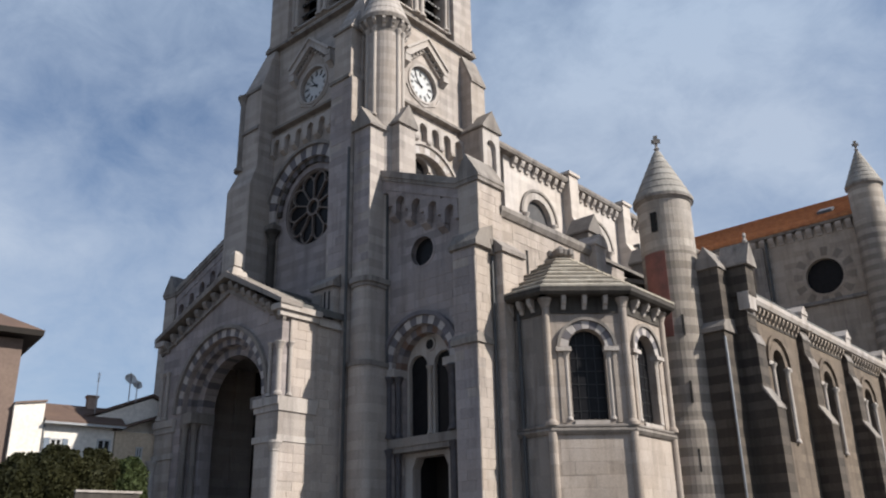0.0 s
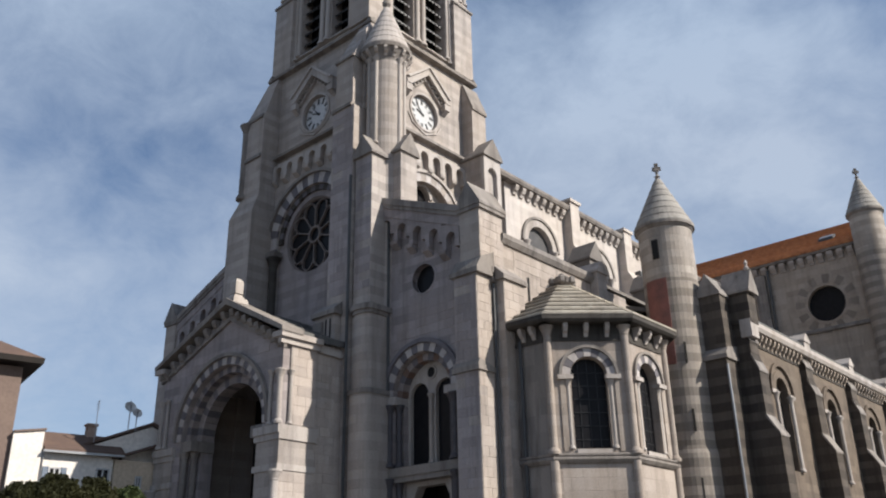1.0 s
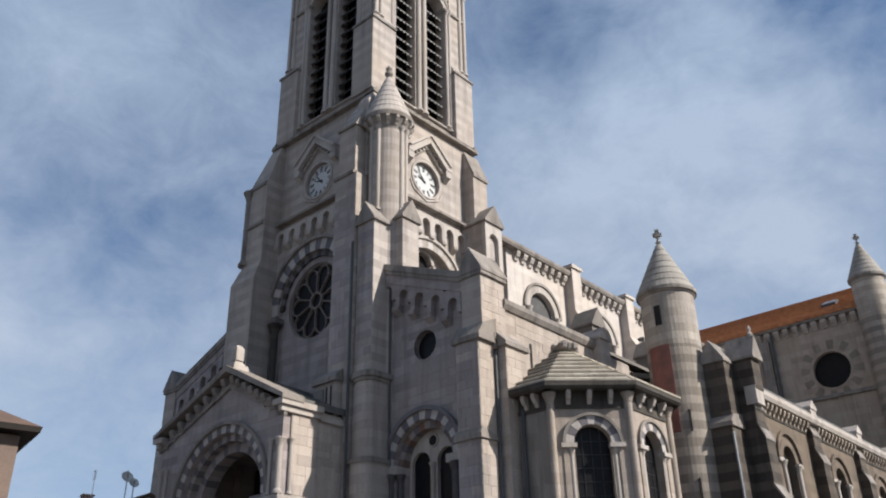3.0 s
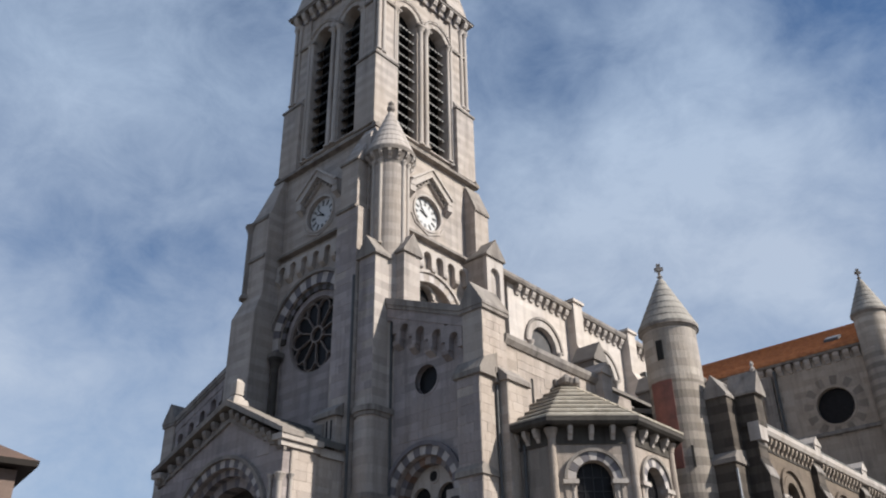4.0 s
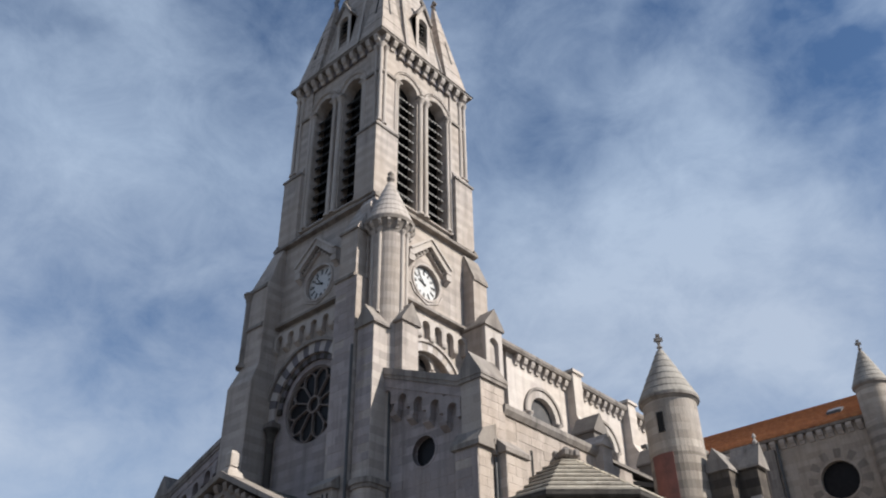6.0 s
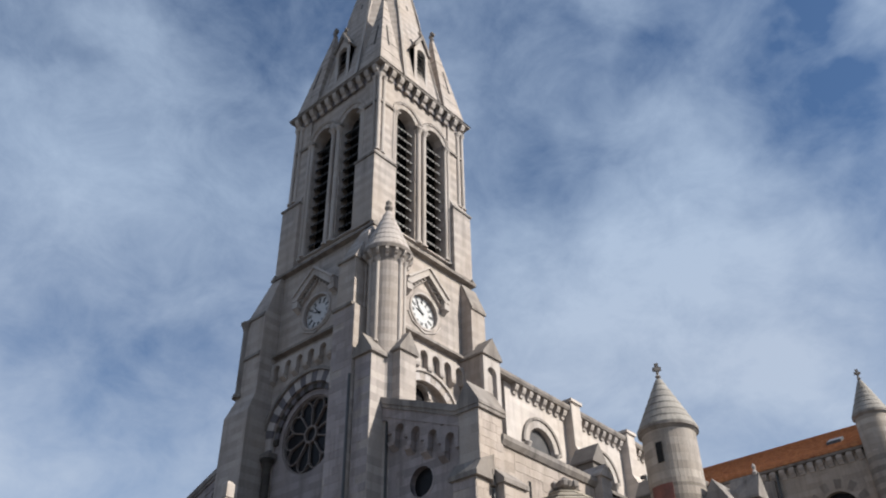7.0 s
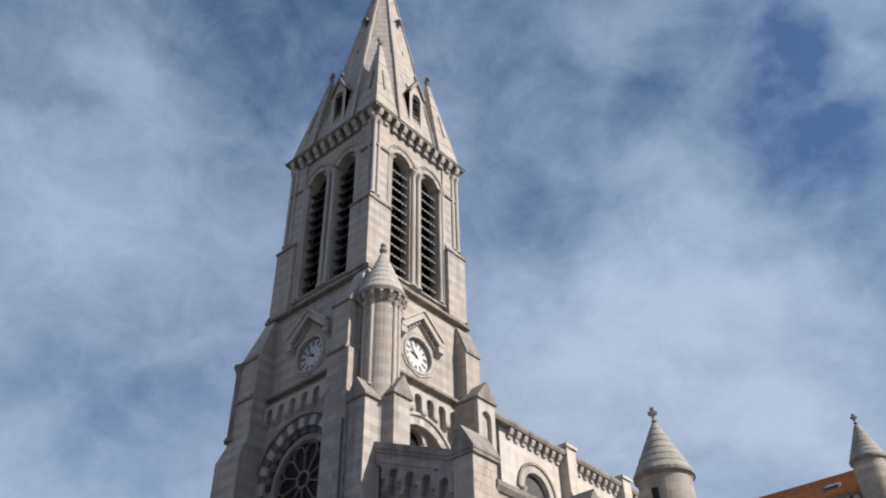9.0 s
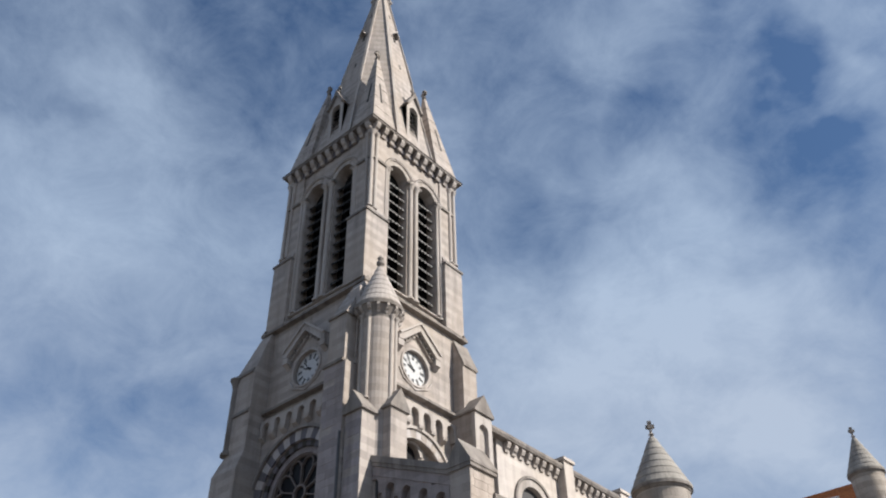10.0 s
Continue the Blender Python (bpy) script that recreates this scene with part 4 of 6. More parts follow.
voussoirs(porch, AU, 10.0, 2.72, 3.22, 0.7, 1.5, 25, M, (GREY, GREY, DARK_VOUSSOIR))
bm = B()
for s in (-1, 1):
    box(bm, min(AU + s * 2.72, AU + s * 3.7), max(AU + s * 2.72, AU + s * 3.7), 0.75, 1.5, FLOOR, 10.0)
    box(bm, min(AU + s * 3.22, AU + s * 3.7), max(AU + s * 3.22, AU + s * 3.7), 0.4, 0.75, FLOOR, 10.0)
part("jamb", bm, GREY, porch, "", M)
for s in (-1, 1):
    part("jamb_shaft", shaft(B(), AU + s * 3.42, 0.22, FLOOR + 0.8, 9.4, 0.17), WORN, porch, "", M)
    part("jamb_shaft", shaft(B(), AU + s * 3.0, 0.56, FLOOR + 0.8, 9.4, 0.16), WORN, porch, "", M)
    part("capital_band", box(B(), min(AU + s * 2.62, AU + s * 3.7), max(AU + s * 2.62, AU + s * 3.7), 0.02, 1.5, 9.4, 9.98), WORN, porch, "", M)
# impost string round the corner pilasters
bm = B()
for s in (-1, 1):
    box(bm, min(s * 3.6, s * (PW + 0.2)), max(s * 3.6, s * (PW + 0.2)), -0.22, 2.3, 9.35, 9.75)
    box(bm, min(s * 3.6, s * (PW + 0.2)), max(s * 3.6, s * (PW + 0.2)), -0.14, 2.2, 9.05, 9.35)
    box(bm, min(s * 3.6, s * (PW + 0.17)), max(s * 3.6, s * (PW + 0.17)), -0.16, 2.2, 7.6, 7.9)
part("impost", bm, DRESSED, porch, "", M)
bm = B()
for s in (-1, 1):
    box(bm, min(s * 3.75, s * (PW + 0.12)), max(s * 3.75, s * (PW + 0.12)), -0.08, 2.05, FLOOR, 9.2)
    box(bm, min(s * (PW - 0.3), s * (PW + 0.1)), max(s * (PW - 0.3), s * (PW + 0.1)), 0.45, 2.05, 9.2, 14.0)
part("pilaster", bm, STONE, porch, "", M)
bm = B()
for s in (-1, 1):
    shaft(bm, s * (PW - 0.12), -0.02, 9.8, 12.5, 0.15, 14)
    shaft(bm, s * (PW - 0.75), -0.08, 9.8, 12.5, 0.1, 10)
    shaft(bm, s * (PW + 0.1), 0.5, 9.8, 12.5, 0.1, 10)
    shaft(bm, s * (PW + 0.0), -0.15, 3.3, 7.6, 0.2, 14)
part("corner_shaft", bm, DRESSED, porch, "", M)
bm = B()
for s in (-1, 1):
    box(bm, min(s * PW, s * (PW - 0.8)), max(s * PW, s * (PW - 0.8)), 1.0, 5.9, FLOOR, 14.2)
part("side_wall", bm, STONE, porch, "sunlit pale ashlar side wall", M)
bm = B()
for s in (-1, 1):
    slab_x(bm, [(-0.35, 13.75), (-0.35, 14.05), (2.15, 14.05), (2.15, 13.75)], min(s * PW, s * (PW + 0.25)), max(s * PW, s * (PW + 0.25)))
    slab_x(bm, [(-0.45, 14.05), (-0.45, 14.35), (2.25, 14.35), (2.25, 14.05)], min(s * (PW - 0.4), s * (PW + 0.4)), max(s * (PW - 0.4), s * (PW + 0.4)))
    slab_x(bm, [(2.25, 13.7), (2.25, 14.0), (4.2, 14.0), (4.2, 13.7)], min(s * (PW - 0.4), s * (PW + 0.15)), max(s * (PW - 0.4), s * (PW + 0.15)))
part("side_cornice", bm, DRESSED, porch, "", M)
bm = B()
for s in (-1, 1):
    slab_y(bm, [(s * (PW + 0.45), 14.3), (s * (PW + 0.45), 14.55), (GU, 17.2), (GU, 16.85)], -0.5, 0.9)
part("gable_coping", bm, WORN, porch, "pale weathered raking coping", M)
bm = B()
for s in (-1, 1):
    slab_y(bm, [(s * (PW + 0.2), 14.25), (s * (PW + 0.2), 14.5), (GU, 16.95), (GU, 16.6)], 0.9, 6.2)
part("porch_roof", bm, SLATE, porch, "dark slate saddle roof", M)
for i in range(7):
    f0, f1 = i / 7, (i + 1.12) / 7
    x0, x1 = PW + 0.2 + (GU - PW - 0.2) * f0, PW + 0.2 + (GU - PW - 0.2) * f1
    z0, z1 = 14.5 + 2.45 * f0, 14.5 + 2.45 * f1
    part("roof_course", slab_y(B(), [(x0, z0), (x0, z0 + 0.1), (x1, z1 + 0.03), (x1, z1 - 0.02)], 0.9, 4.2), SLATE, porch, "", M)
GC = corbel_mesh(0.34, 0.36, 0.6, WORN)
for s in (-1, 1):
    for i in range(8):
        f = (i + 0.6) / 8.2
        hang("corbel", GC, porch, M @ Matrix.Translation((s * (PW + 0.1) * (1 - f) + GU * f, 0.0, 14.1 + 2.65 * f)))
bm = B()
for s in (-1, 1):
    slab_y(bm, [(s * (PW + 0.2), 13.55), (s * (PW + 0.2), 13.75), (GU, 16.25), (GU, 16.0)], -0.14, 0.05)
part("gable_string", bm, WORN, porch, "", M)
bm = B()
taper(bm, (-0.5, 0.5, -0.45, 0.6), 16.95, (-0.42, 0.42, -0.38, 0.5), 17.3)
taper(bm, (-0.36, 0.36, -0.32, 0.42), 17.3, (-0.17, 0.17, -0.15, 0.28), 17.6)
box(bm, -0.27, 0.27, -0.2, 0.3, 17.6, 18.3)
taper(bm, (-0.27, 0.27, -0.2, 0.3), 18.3, (-0.12, 0.12, -0.1, 0.2), 18.5)
part("gable_finial", bm, DRESSED, porch, "sunlit stone gable finial", M @ Matrix.Translation((GU, 0.1, -0.05)))
# near-black sheet closes the porch; the interior's shade is in its colour
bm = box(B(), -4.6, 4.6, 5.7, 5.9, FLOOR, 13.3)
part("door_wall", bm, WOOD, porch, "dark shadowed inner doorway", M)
bm = B()
box(bm, -4.65, 4.65, 1.0, 5.9, 13.3, 13.6)
part("vault", bm, GREY, porch, "", M)


# ------------------------------------------------------------------ aisle fronts
def aisle_front(mirror):
    """The front of one side aisle: sloping parapet with blind arcade, oculus, window over a door, and corner pinnacle."""
    a = thing("aisle_front", "shaded grey ashlar aisle front with oculus, twin window and doorway", "church front", (-29, 31.2, FLOOR) if not mirror else (-49, 31.2, FLOOR), "aisle fronts")
    M = Matrix.Translation((AX, 31.15, 0))
    if mirror:
        M = M @ Matrix.Diagonal((-1, 1, 1, 1))
    c = 9.92
    bm = arch_wall(B(), 6.2, 13.0, FLOOR, 15.6, 0.0, 0.5, [(c, 2.05, FLOOR, 11.5)], 20)
    round_wall(bm, 6.2, 13.0, 15.6, 19.2, 0.0, 0.5, 10.1, 17.52, 0.8, 14)
    slab_y(bm, [(6.2, 19.2), (13.2, 19.2), (13.2, 20.1), (6.2, 23.0)], 0.0, 0.5)
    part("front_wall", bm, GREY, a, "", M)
    bm = B()
    slab_y(bm, [(6.9, 22.78), (13.2, 20.2), (13.2, 20.58), (6.9, 23.16)], -0.58, 0.9)
    slab_y(bm, [(6.9, 22.56), (13.2, 19.98), (13.2, 20.2), (6.9, 22.78)], -0.52, 0.3)
    part("raking_coping", bm, WORN, a, "", M)
    us = [(7.66 + 1.18 * i, -0.53 * i) for i in range(5)]
    blind_arcade(a, us, 21.2, M, 0.31, y=0.0, drop=0.6, mat=GREY, head=0.5, deep=0.4)
    bm = B()
    slab_y(bm, [(6.9, 22.8), (13.2, 20.2), (13.2, 19.45), (6.9, 22.0)], -0.44, 0.0)
    part("arcade_band", bm, GREY, a, "", M)
    bm = B()
    for u in (7.0, 12.75):
        box(bm, u - 0.1, u + 0.1, -0.1, 0.0, 14.5, 20.5)
    part("lesene", bm, GREY, a, "", M)
    part("slit", box(B(), 6.6, 6.72, -0.02, 0.03, 18.6, 19.9), DARK, a, "", M)
    bm = lathe(B(), [(0.82, 0), (0.82, 0.06)], 24)
    part("oculus_pane", bm, GLASS, a, "dark round window", M @ Matrix.Translation((10.1, 0.42, 17.52)) @ Matrix.Rotation(math.pi / 2, 4, "X"))
    part("oculus_ring", arc_band(B(), 10.1, 17.52, 0.8, 0.92, -0.03, 0.2, 0, 360, 28), GREY, a, "", M)
    voussoirs(a, c, 11.5, 2.05, 2.5, -0.1, 0.5, 17, M)
    part("hood_mould", arc_band(B(), c, 11.5, 2.5, 2.72, -0.24, 0.1, n=24), DARK_VOUSSOIR, a, "", M)
    voussoirs(a, c, 11.5, 1.66, 2.04, 0.28, 0.9, 15, M, (DARK_VOUSSOIR, GREY, RUSTY))
    bm = arch_wall(B(), c - 2.0, c + 2.0, 7.4, 13.2, 0.75, 1.1, [(c - 0.88, 0.64, 8.05, 11.55), (c + 0.88, 0.64, 8.05, 11.55)], 10)
    part("tracery", bm, DRESSED, a, "pale stone twin-light tracery", M)
    part("tracery_eye", lathe(B(), [(0.27, 0), (0.27, 0.02)], 16), DARK, a, "", M @ Matrix.Translation((c, 0.735, 12.62)) @ Matrix.Rotation(math.pi / 2, 4, "X"))
    part("eye_ring", arc_band(B(), c, 12.62, 0.27, 0.36, 0.68, 0.76, 0, 360, 16), DRESSED, a, "", M)
    part("light_mullion", shaft(B(), c, 0.68, 8.05, 11.5, 0.11, 10), DRESSED, a, "", M)
    part("window_pane", box(B(), c - 1.6, c + 1.6, 0.98, 1.02, 7.9, 12.3), GLASS, a, "dark leaded glass", M)
    for s in (-1, 1):
        for z0, z1 in ((7.95, 11.1), (FLOOR, 7.4)):
            part("jamb_shaft", shaft(B(), c + s * 2.2, -0.06, z0, z1, 0.16), MARBLE, a, "dark marble column", M)
            part("jamb_shaft", shaft(B(), c + s * 1.82, 0.24, z0, z1, 0.15), MARBLE, a, "dark marble column", M)
        part("jamb", box(B(), c + s * 1.88 - 0.2, c + s * 1.88 + 0.2, 0.42, 1.0, FLOOR, 11.2), GREY, a, "", M)
        part("impost", box(B(), c + s * 2.15 - 0.48, c + s * 2.15 + 0.48, -0.24, 0.75, 11.08, 11.48), DRESSED, a, "", M)
    bm = B()
    box(bm, c - 2.5, c + 2.5, -0.12, 1.1, 7.46, 7.9)
    box(bm, c - 2.4, c + 2.4, -0.04, 1.1, 7.2, 7.46)
    part("sill_band", bm, WORN, a, "", M)
    # doorway with cut corners
    bm = B()
    box(bm, c - 2.0, c - 1.2, 0.6, 1.2, FLOOR, 7.2)
    box(bm, c + 1.2, c + 2.0, 0.6, 1.2, FLOOR, 7.2)
    slab_y(bm, [(c - 1.2, 7.2), (c - 1.2, 6.45), (c - 0.9, 6.98), (c + 0.9, 6.98), (c + 1.2, 6.45), (c + 1.2, 7.2)], 0.6, 1.2)
    part("door_surround", bm, DRESSED, a, "", M)
    # recess lined near-black, so the doorway's shade is painted on
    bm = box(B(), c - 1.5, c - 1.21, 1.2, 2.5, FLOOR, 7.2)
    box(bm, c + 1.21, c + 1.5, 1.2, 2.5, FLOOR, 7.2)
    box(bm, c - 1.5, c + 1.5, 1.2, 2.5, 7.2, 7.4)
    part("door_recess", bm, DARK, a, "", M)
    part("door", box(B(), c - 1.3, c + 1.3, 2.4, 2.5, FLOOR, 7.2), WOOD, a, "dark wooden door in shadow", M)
    # corner buttresses and pinnacle
    bm = B()
    box(bm, 12.85, 14.28, -0.75, 2.2, FLOOR, 16.6)
    box(bm, 13.1, 14.38, -0.5, 1.4, 16.6, 20.2)
    part("corner_pier", bm, STONE, a, "", M)
    part("side_buttress", box(B(), 13.2, 14.9, 0.6, 2.3, FLOOR, 16.4), STONE, a, "", M)
    bm = B()
    box(bm, 12.68, 14.5, -0.92, 0.5, 16.55, 16.8)
    slab_x(bm, [(-0.92, 16.8), (0.5, 16.8), (0.5, 17.9), (-0.5, 17.45)], 12.72, 14.46)
    box(bm, 12.7, 14.4, -0.9, 0.4, 11.7, 11.95)
    slab_x(bm, [(-0.9, 11.95), (0.4, 11.95), (-0.74, 12.25)], 12.74, 14.36)
    slab_y(bm, [(14.0, 16.4), (15.05, 16.4), (15.05, 16.62), (14.0, 17.6)], 0.45, 2.45)
    box(bm, 14.0, 14.5, 0.3, 0.75, 16.3, 17.1)
    part("buttress_cap", bm, WORN, a, "", M)
    bm = B()
    box(bm, 13.0, 14.52, -0.6, 1.5, 20.1, 20.3)
    gable_cap(bm, 13.1, 14.42, -0.5, 1.4, 20.3, 1.45, 0.14)
    part("pinnacle_roof", bm, WORN, a, "", M)
    part("drain_pipe", lathe(B(), [(0.07, FLOOR), (0.07, 16.2)], 8, 14.4, 0.44), LEAD, a, "dark lead drain pipe", M)
    return a


aisle_front(False)
aisle_front(True)

# ------------------------------------------------------------------ right aisle and nave
aisle = thing("side_aisle", "sunlit pale ashlar aisle wall with moulded cornice", "church wall", (-25, 38, FLOOR))
bm = box(B(), -25.4, -24.7, 31.9, 44.8, FLOOR, 18.7)
part("wall", bm, CHAPEL, aisle)
bm = B()
slab_y(bm, [(-25.4, 18.7), (-24.6, 18.7), (-24.45, 18.95), (-24.45, 19.2), (-25.4, 19.35)], 32.4, 41.0)
part("cornice", bm, WORN, aisle)
bm = B()
box(bm, -25.6, -24.2, 40.9, 41.9, FLOOR, 19.3)
gable_cap(bm, -25.6, -24.2, 40.9, 41.9, 19.3, 0.8, 0.1, "x")
part("end_pier", bm, STONE, aisle)
part("slit", box(B(), -24.72, -24.685, 34.6, 34.8, 15.8, 17.4), DARK, aisle)
bm = B()
slab_y(bm, [(-25.0, 19.1), (-25.0, 19.3), (-33.6, 24.4), (-33.6, 24.1)], 32.0, 75.2)
part("aisle_roof", bm, ROOF_GREY, aisle, "grey-brown lean-to roof")
bm = B()
box(bm, -25.2, -24.9, 44.8, 75.2, FLOOR, 18.5)
part("wall", bm, STONE, aisle)
for y in (45.9, 53.9):
    part("aisle_pinnacle", box(B(), -28.7, -27.2, y - 0.7, y + 0.7, 20.0, 22.2), ROOF_GREY, aisle)
    part("aisle_pinnacle_roof", gable_cap(B(), -28.7, -27.2, y - 0.7, y + 0.7, 22.2, 1.4, 0.15, "x"), ROOF_GREY, aisle)

nave = thing("nave", "sunlit nave clerestory wall with arched windows and corbelled cornice", "church nave", (-39, 60, FLOOR))
NV = Matrix.Translation((-33.5, 0, 0)) @ Matrix.Rotation(math.pi / 2, 4, "Z")      # local x runs along the nave, -y faces out
BAYS = [44.8, 52.85, 60.9, 68.95, 77.0]
for a, b in zip(BAYS, BAYS[1:]):
    c = (a + b) / 2
    bm = arch_wall(B(), a, b, FLOOR, 30.0, 0.0, 0.6, [(c, 1.55, 21.0, 25.9)], 16)
    part("wall", bm, NAVE, nave, "", NV)
    part("window_arch", arc_band(B(), c, 25.9, 1.56, 2.1, -0.1, 0.3, n=18), DRESSED, nave, "", NV)
    part("hood_mould", arc_band(B(), c, 25.9, 2.12, 2.32, -0.2, 0.2, n=18), WORN, nave, "", NV)
    part("window_pane", box(B(), c - 1.6, c + 1.6, 0.3, 0.36, 20.8, 27.6), DUSTY, nave, "dull grey clerestory window", NV)
    bm = B()
    for s in (-1, 1):
        shaft(bm, c + s * 1.75, -0.1, 21.0, 25.9, 0.16)
    part("window_shaft", bm, DRESSED, nave, "", NV)
    # buttress with drain pipe
    bm = B()
    box(bm, b - 0.6, b + 0.6, -0.75, 0.0, 27.0, 30.6)
    slab_x(bm, [(-1.5, 22.0), (-1.5, 25.6), (-0.75, 27.0), (0, 27.0), (0, 22.0)], b - 0.6, b + 0.6)
    box(bm, b - 0.75, b + 0.75, -0.9, 0.1, 30.6, 30.85)
    part("buttress", bm, NAVE, nave, "", NV)
    bm = B()
    shaft(bm, b + 0.85, -0.35, 27.2, 30.3, 0.12, 8, False)
    box(bm, b + 0.74, b + 0.96, -1.2, -0.3, 27.0, 27.25)
    shaft(bm, b + 0.85, -1.15, 22.0, 27.2, 0.12, 8, False)
    part("drain_pipe", bm, LEAD, nave, "dark lead drain pipe", NV)
NC = corbel_mesh(0.4, 0.45, 0.75, DRESSED)
for a, b in zip(BAYS, BAYS[1:]):
    corbels(nave, NC, (a + 0.6, 0, 29.9), (b - 0.6, 0, 29.9), 8, NV)
bm = B()
slab_x(bm, [(0.0, 29.9), (-0.55, 29.9), (-0.65, 30.1), (-0.65, 30.3), (0.3, 30.45)], 43.0, 77.0)
part("cornice", bm, WORN, nave, "", NV)
bm = B()
slab_y(bm, [(-33.3, 30.3), (-44.7, 30.3), (-39, 32.6)], 42.0, 90.0)
part("nave_roof", bm, SLATE, nave, "low dark roof")
bm = B()
box(bm, -45.0, -44.4, 42.0, 90.0, FLOOR, 30.3)
box(bm, -53.0, -52.4, 31.9, 80.0, FLOOR, 19.0)
slab_y(bm, [(-53.0, 19.0), (-53.0, 19.3), (-44.4, 24.4), (-44.4, 24.1)], 32.0, 80.0)
part("far_side", bm, STONE, nave)

# ------------------------------------------------------------------ polygonal baptistery
apse = thing("baptistery", "polygonal stone chapel with striped arches and stepped stone roof", "chapel", (-22, 36, FLOOR))
# inner wall line of the eight-sided plan
APX = [(-24.8, 32.5), (-22.25, 32.5), (-19.6, 35.05), (-19.6, 38.75), (-22.2, 41.35), (-24.8, 41.35)]
AZ = 13.75


def along(p, q):
    """A frame at p, local x towards q, -y outward."""
    d = Vector((q[0] - p[0], q[1] - p[1], 0))
    return Matrix.Translation((p[0], p[1], 0)) @ Matrix.Rotation(math.atan2(d.y, d.x), 4, "Z"), d.length


AC = corbel_mesh(0.2, 0.46, 0.62, DRESSED)
for i, (p, q) in enumerate(zip(APX, APX[1:])):
    M, L = along(p, q)
    c = L / 2
    if i in (1, 2, 3):
        bm = arch_wall(B(), 0, L, FLOOR, AZ, 0.0, 0.6, [(c, 0.85, 7.95, 11.35)], 14)
        part("wall", bm, CHAPEL, apse, "", M)
        voussoirs(apse, c, 11.35, 0.86, 1.25, -0.06, 0.3, 9, M)
        part("hood_mould", arc_band(B(), c, 11.35, 1.26, 1.4, -0.16, 0.1, n=18), WORN, apse, "", M)
        part("window_pane", box(B(), c - 0.9, c + 0.9, 0.42, 0.46, 7.8, 12.3), GLASS, apse, "dark leaded window", M)
        bm = B()
        for s in (-1, 1):
            shaft(bm, c + s * 1.0, 0.06, 7.95, 11.1, 0.1)
            box(bm, c + s * 1.12 - 0.36, c + s * 1.12 + 0.36, -0.2, 0.2, 11.12, 11.32)
        box(bm, c - 0.8, c + 0.8, -0.1, 0.4, 7.72, 7.92)
        part("window_shaft", bm, DRESSED, apse, "", M)
        for s in (-1, 1):
            part("window_jamb", box(B(), c + s * 1.28 - 0.1, c + s * 1.28 + 0.1, -0.05, 0.12, 7.82, 11.12), CHAPEL, apse, "", M)
        bm = B()
        for s in (-1, 0, 1):
            box(bm, c + s * 0.42 - 0.015, c + s * 0.42 + 0.015, 0.39, 0.42, 7.9, 12.2)
        for i in range(6):
            box(bm, c - 0.85, c + 0.85, 0.39, 0.42, 8.4 + 0.62 * i, 8.43 + 0.62 * i)
        part("glazing_bar", bm, BLACK_P, apse, "", M)
    else:
        # first face turned from the sun: darker stone puts its shade into the colour
        part("wall", box(B(), 0, L, 0, 0.6, FLOOR, AZ), WORN if i == 0 else CHAPEL, apse, "", M)
    # sill string, cornice and brackets
    bm = B()
    e = 0.12
    slab_x(bm, [(0.1, 7.32), (-0.1, 7.32), (-0.22, 7.46), (-0.22, 7.54), (-0.14, 7.58), (-0.2, 7.64), (-0.2, 7.72), (0.1, 7.8)], -e, L + e)
    part("sill_string", bm, WORN, apse, "", M)
    bm = B()
    slab_x(bm, [(0.1, AZ), (-0.62, AZ), (-0.74, AZ + 0.12), (-0.74, AZ + 0.34), (0.1, AZ + 0.4)], -0.31, L + 0.31)
    # cornice and frieze dark: grime plus the overhang's shade put into the colour
    part("cornice", bm, SOOT_SHADE, apse, "", M)
    part("frieze", box(B(), 0.22, L - 0.22, -0.06, 0.0, AZ - 0.8, AZ - 0.004), SOOT_SHADE, apse, "band under the cornice, darkened by grime and painted shade", M)
    corbels(apse, AC, (0.35, 0, AZ), (L - 0.35, 0, AZ), 3, M)
bm = B()
for p in APX[1:5]:
    d = Vector((p[0] + 24.2, p[1] - 37.0, 0)).normalized() * 0.02
    shaft(bm, p[0] + d.x, p[1] + d.y, 7.7, AZ - 0.05, 0.18, 16)
    shaft(bm, p[0] + d.x, p[1] + d.y, FLOOR, 7.4, 0.2, 16, False)
part("corner_shaft", bm, CHAPEL, apse, "", None)
part("drain_pipe", lathe(B(), [(0.08, FLOOR), (0.08, 13.2)], 8, -23.75, 32.38), LEAD, apse, "dark lead drain pipe")
# stepped stone roof
cx, cy = -24.45, 37.3
N = 8
OUT = [(-24.9, 31.82), (-21.96, 31.82), (-18.9, 34.78), (-18.9, 39.02), (-21.9, 42.07), (-24.9, 42.07)]
for i in range(N):
    f0, f1 = i / N * 0.94, (i + 1) / N * 0.94
    ring = lambda f, z: [(x + (cx - x) * f if x > -24.8 else x, y + (cy - y) * f, z) for x, y in OUT]
    z0, z1 = AZ + 0.34 + 3.45 * i / N, AZ + 0.34 + 3.45 * (i + 1) / N
    part("roof_course", poly(B(), ring(f0, z0), ring(f1 - 0.01, z1 - 0.04)), ROOF_STONE, apse)
    part("roof_lip", poly(B(), ring(f0 - 0.012, z0), ring(f0 - 0.012, z0 + 0.09)), ROOF_STONE, apse)
bm = B()
lathe(bm, [(0.5, 17.0), (0.3, 17.3), (0.36, 17.4), (0.62, 17.55), (0.7, 17.75), (0.34, 17.82), (0.42, 17.95), (0.2, 18.12), (0.08, 18.22)], 10, -24.3, 37.3)
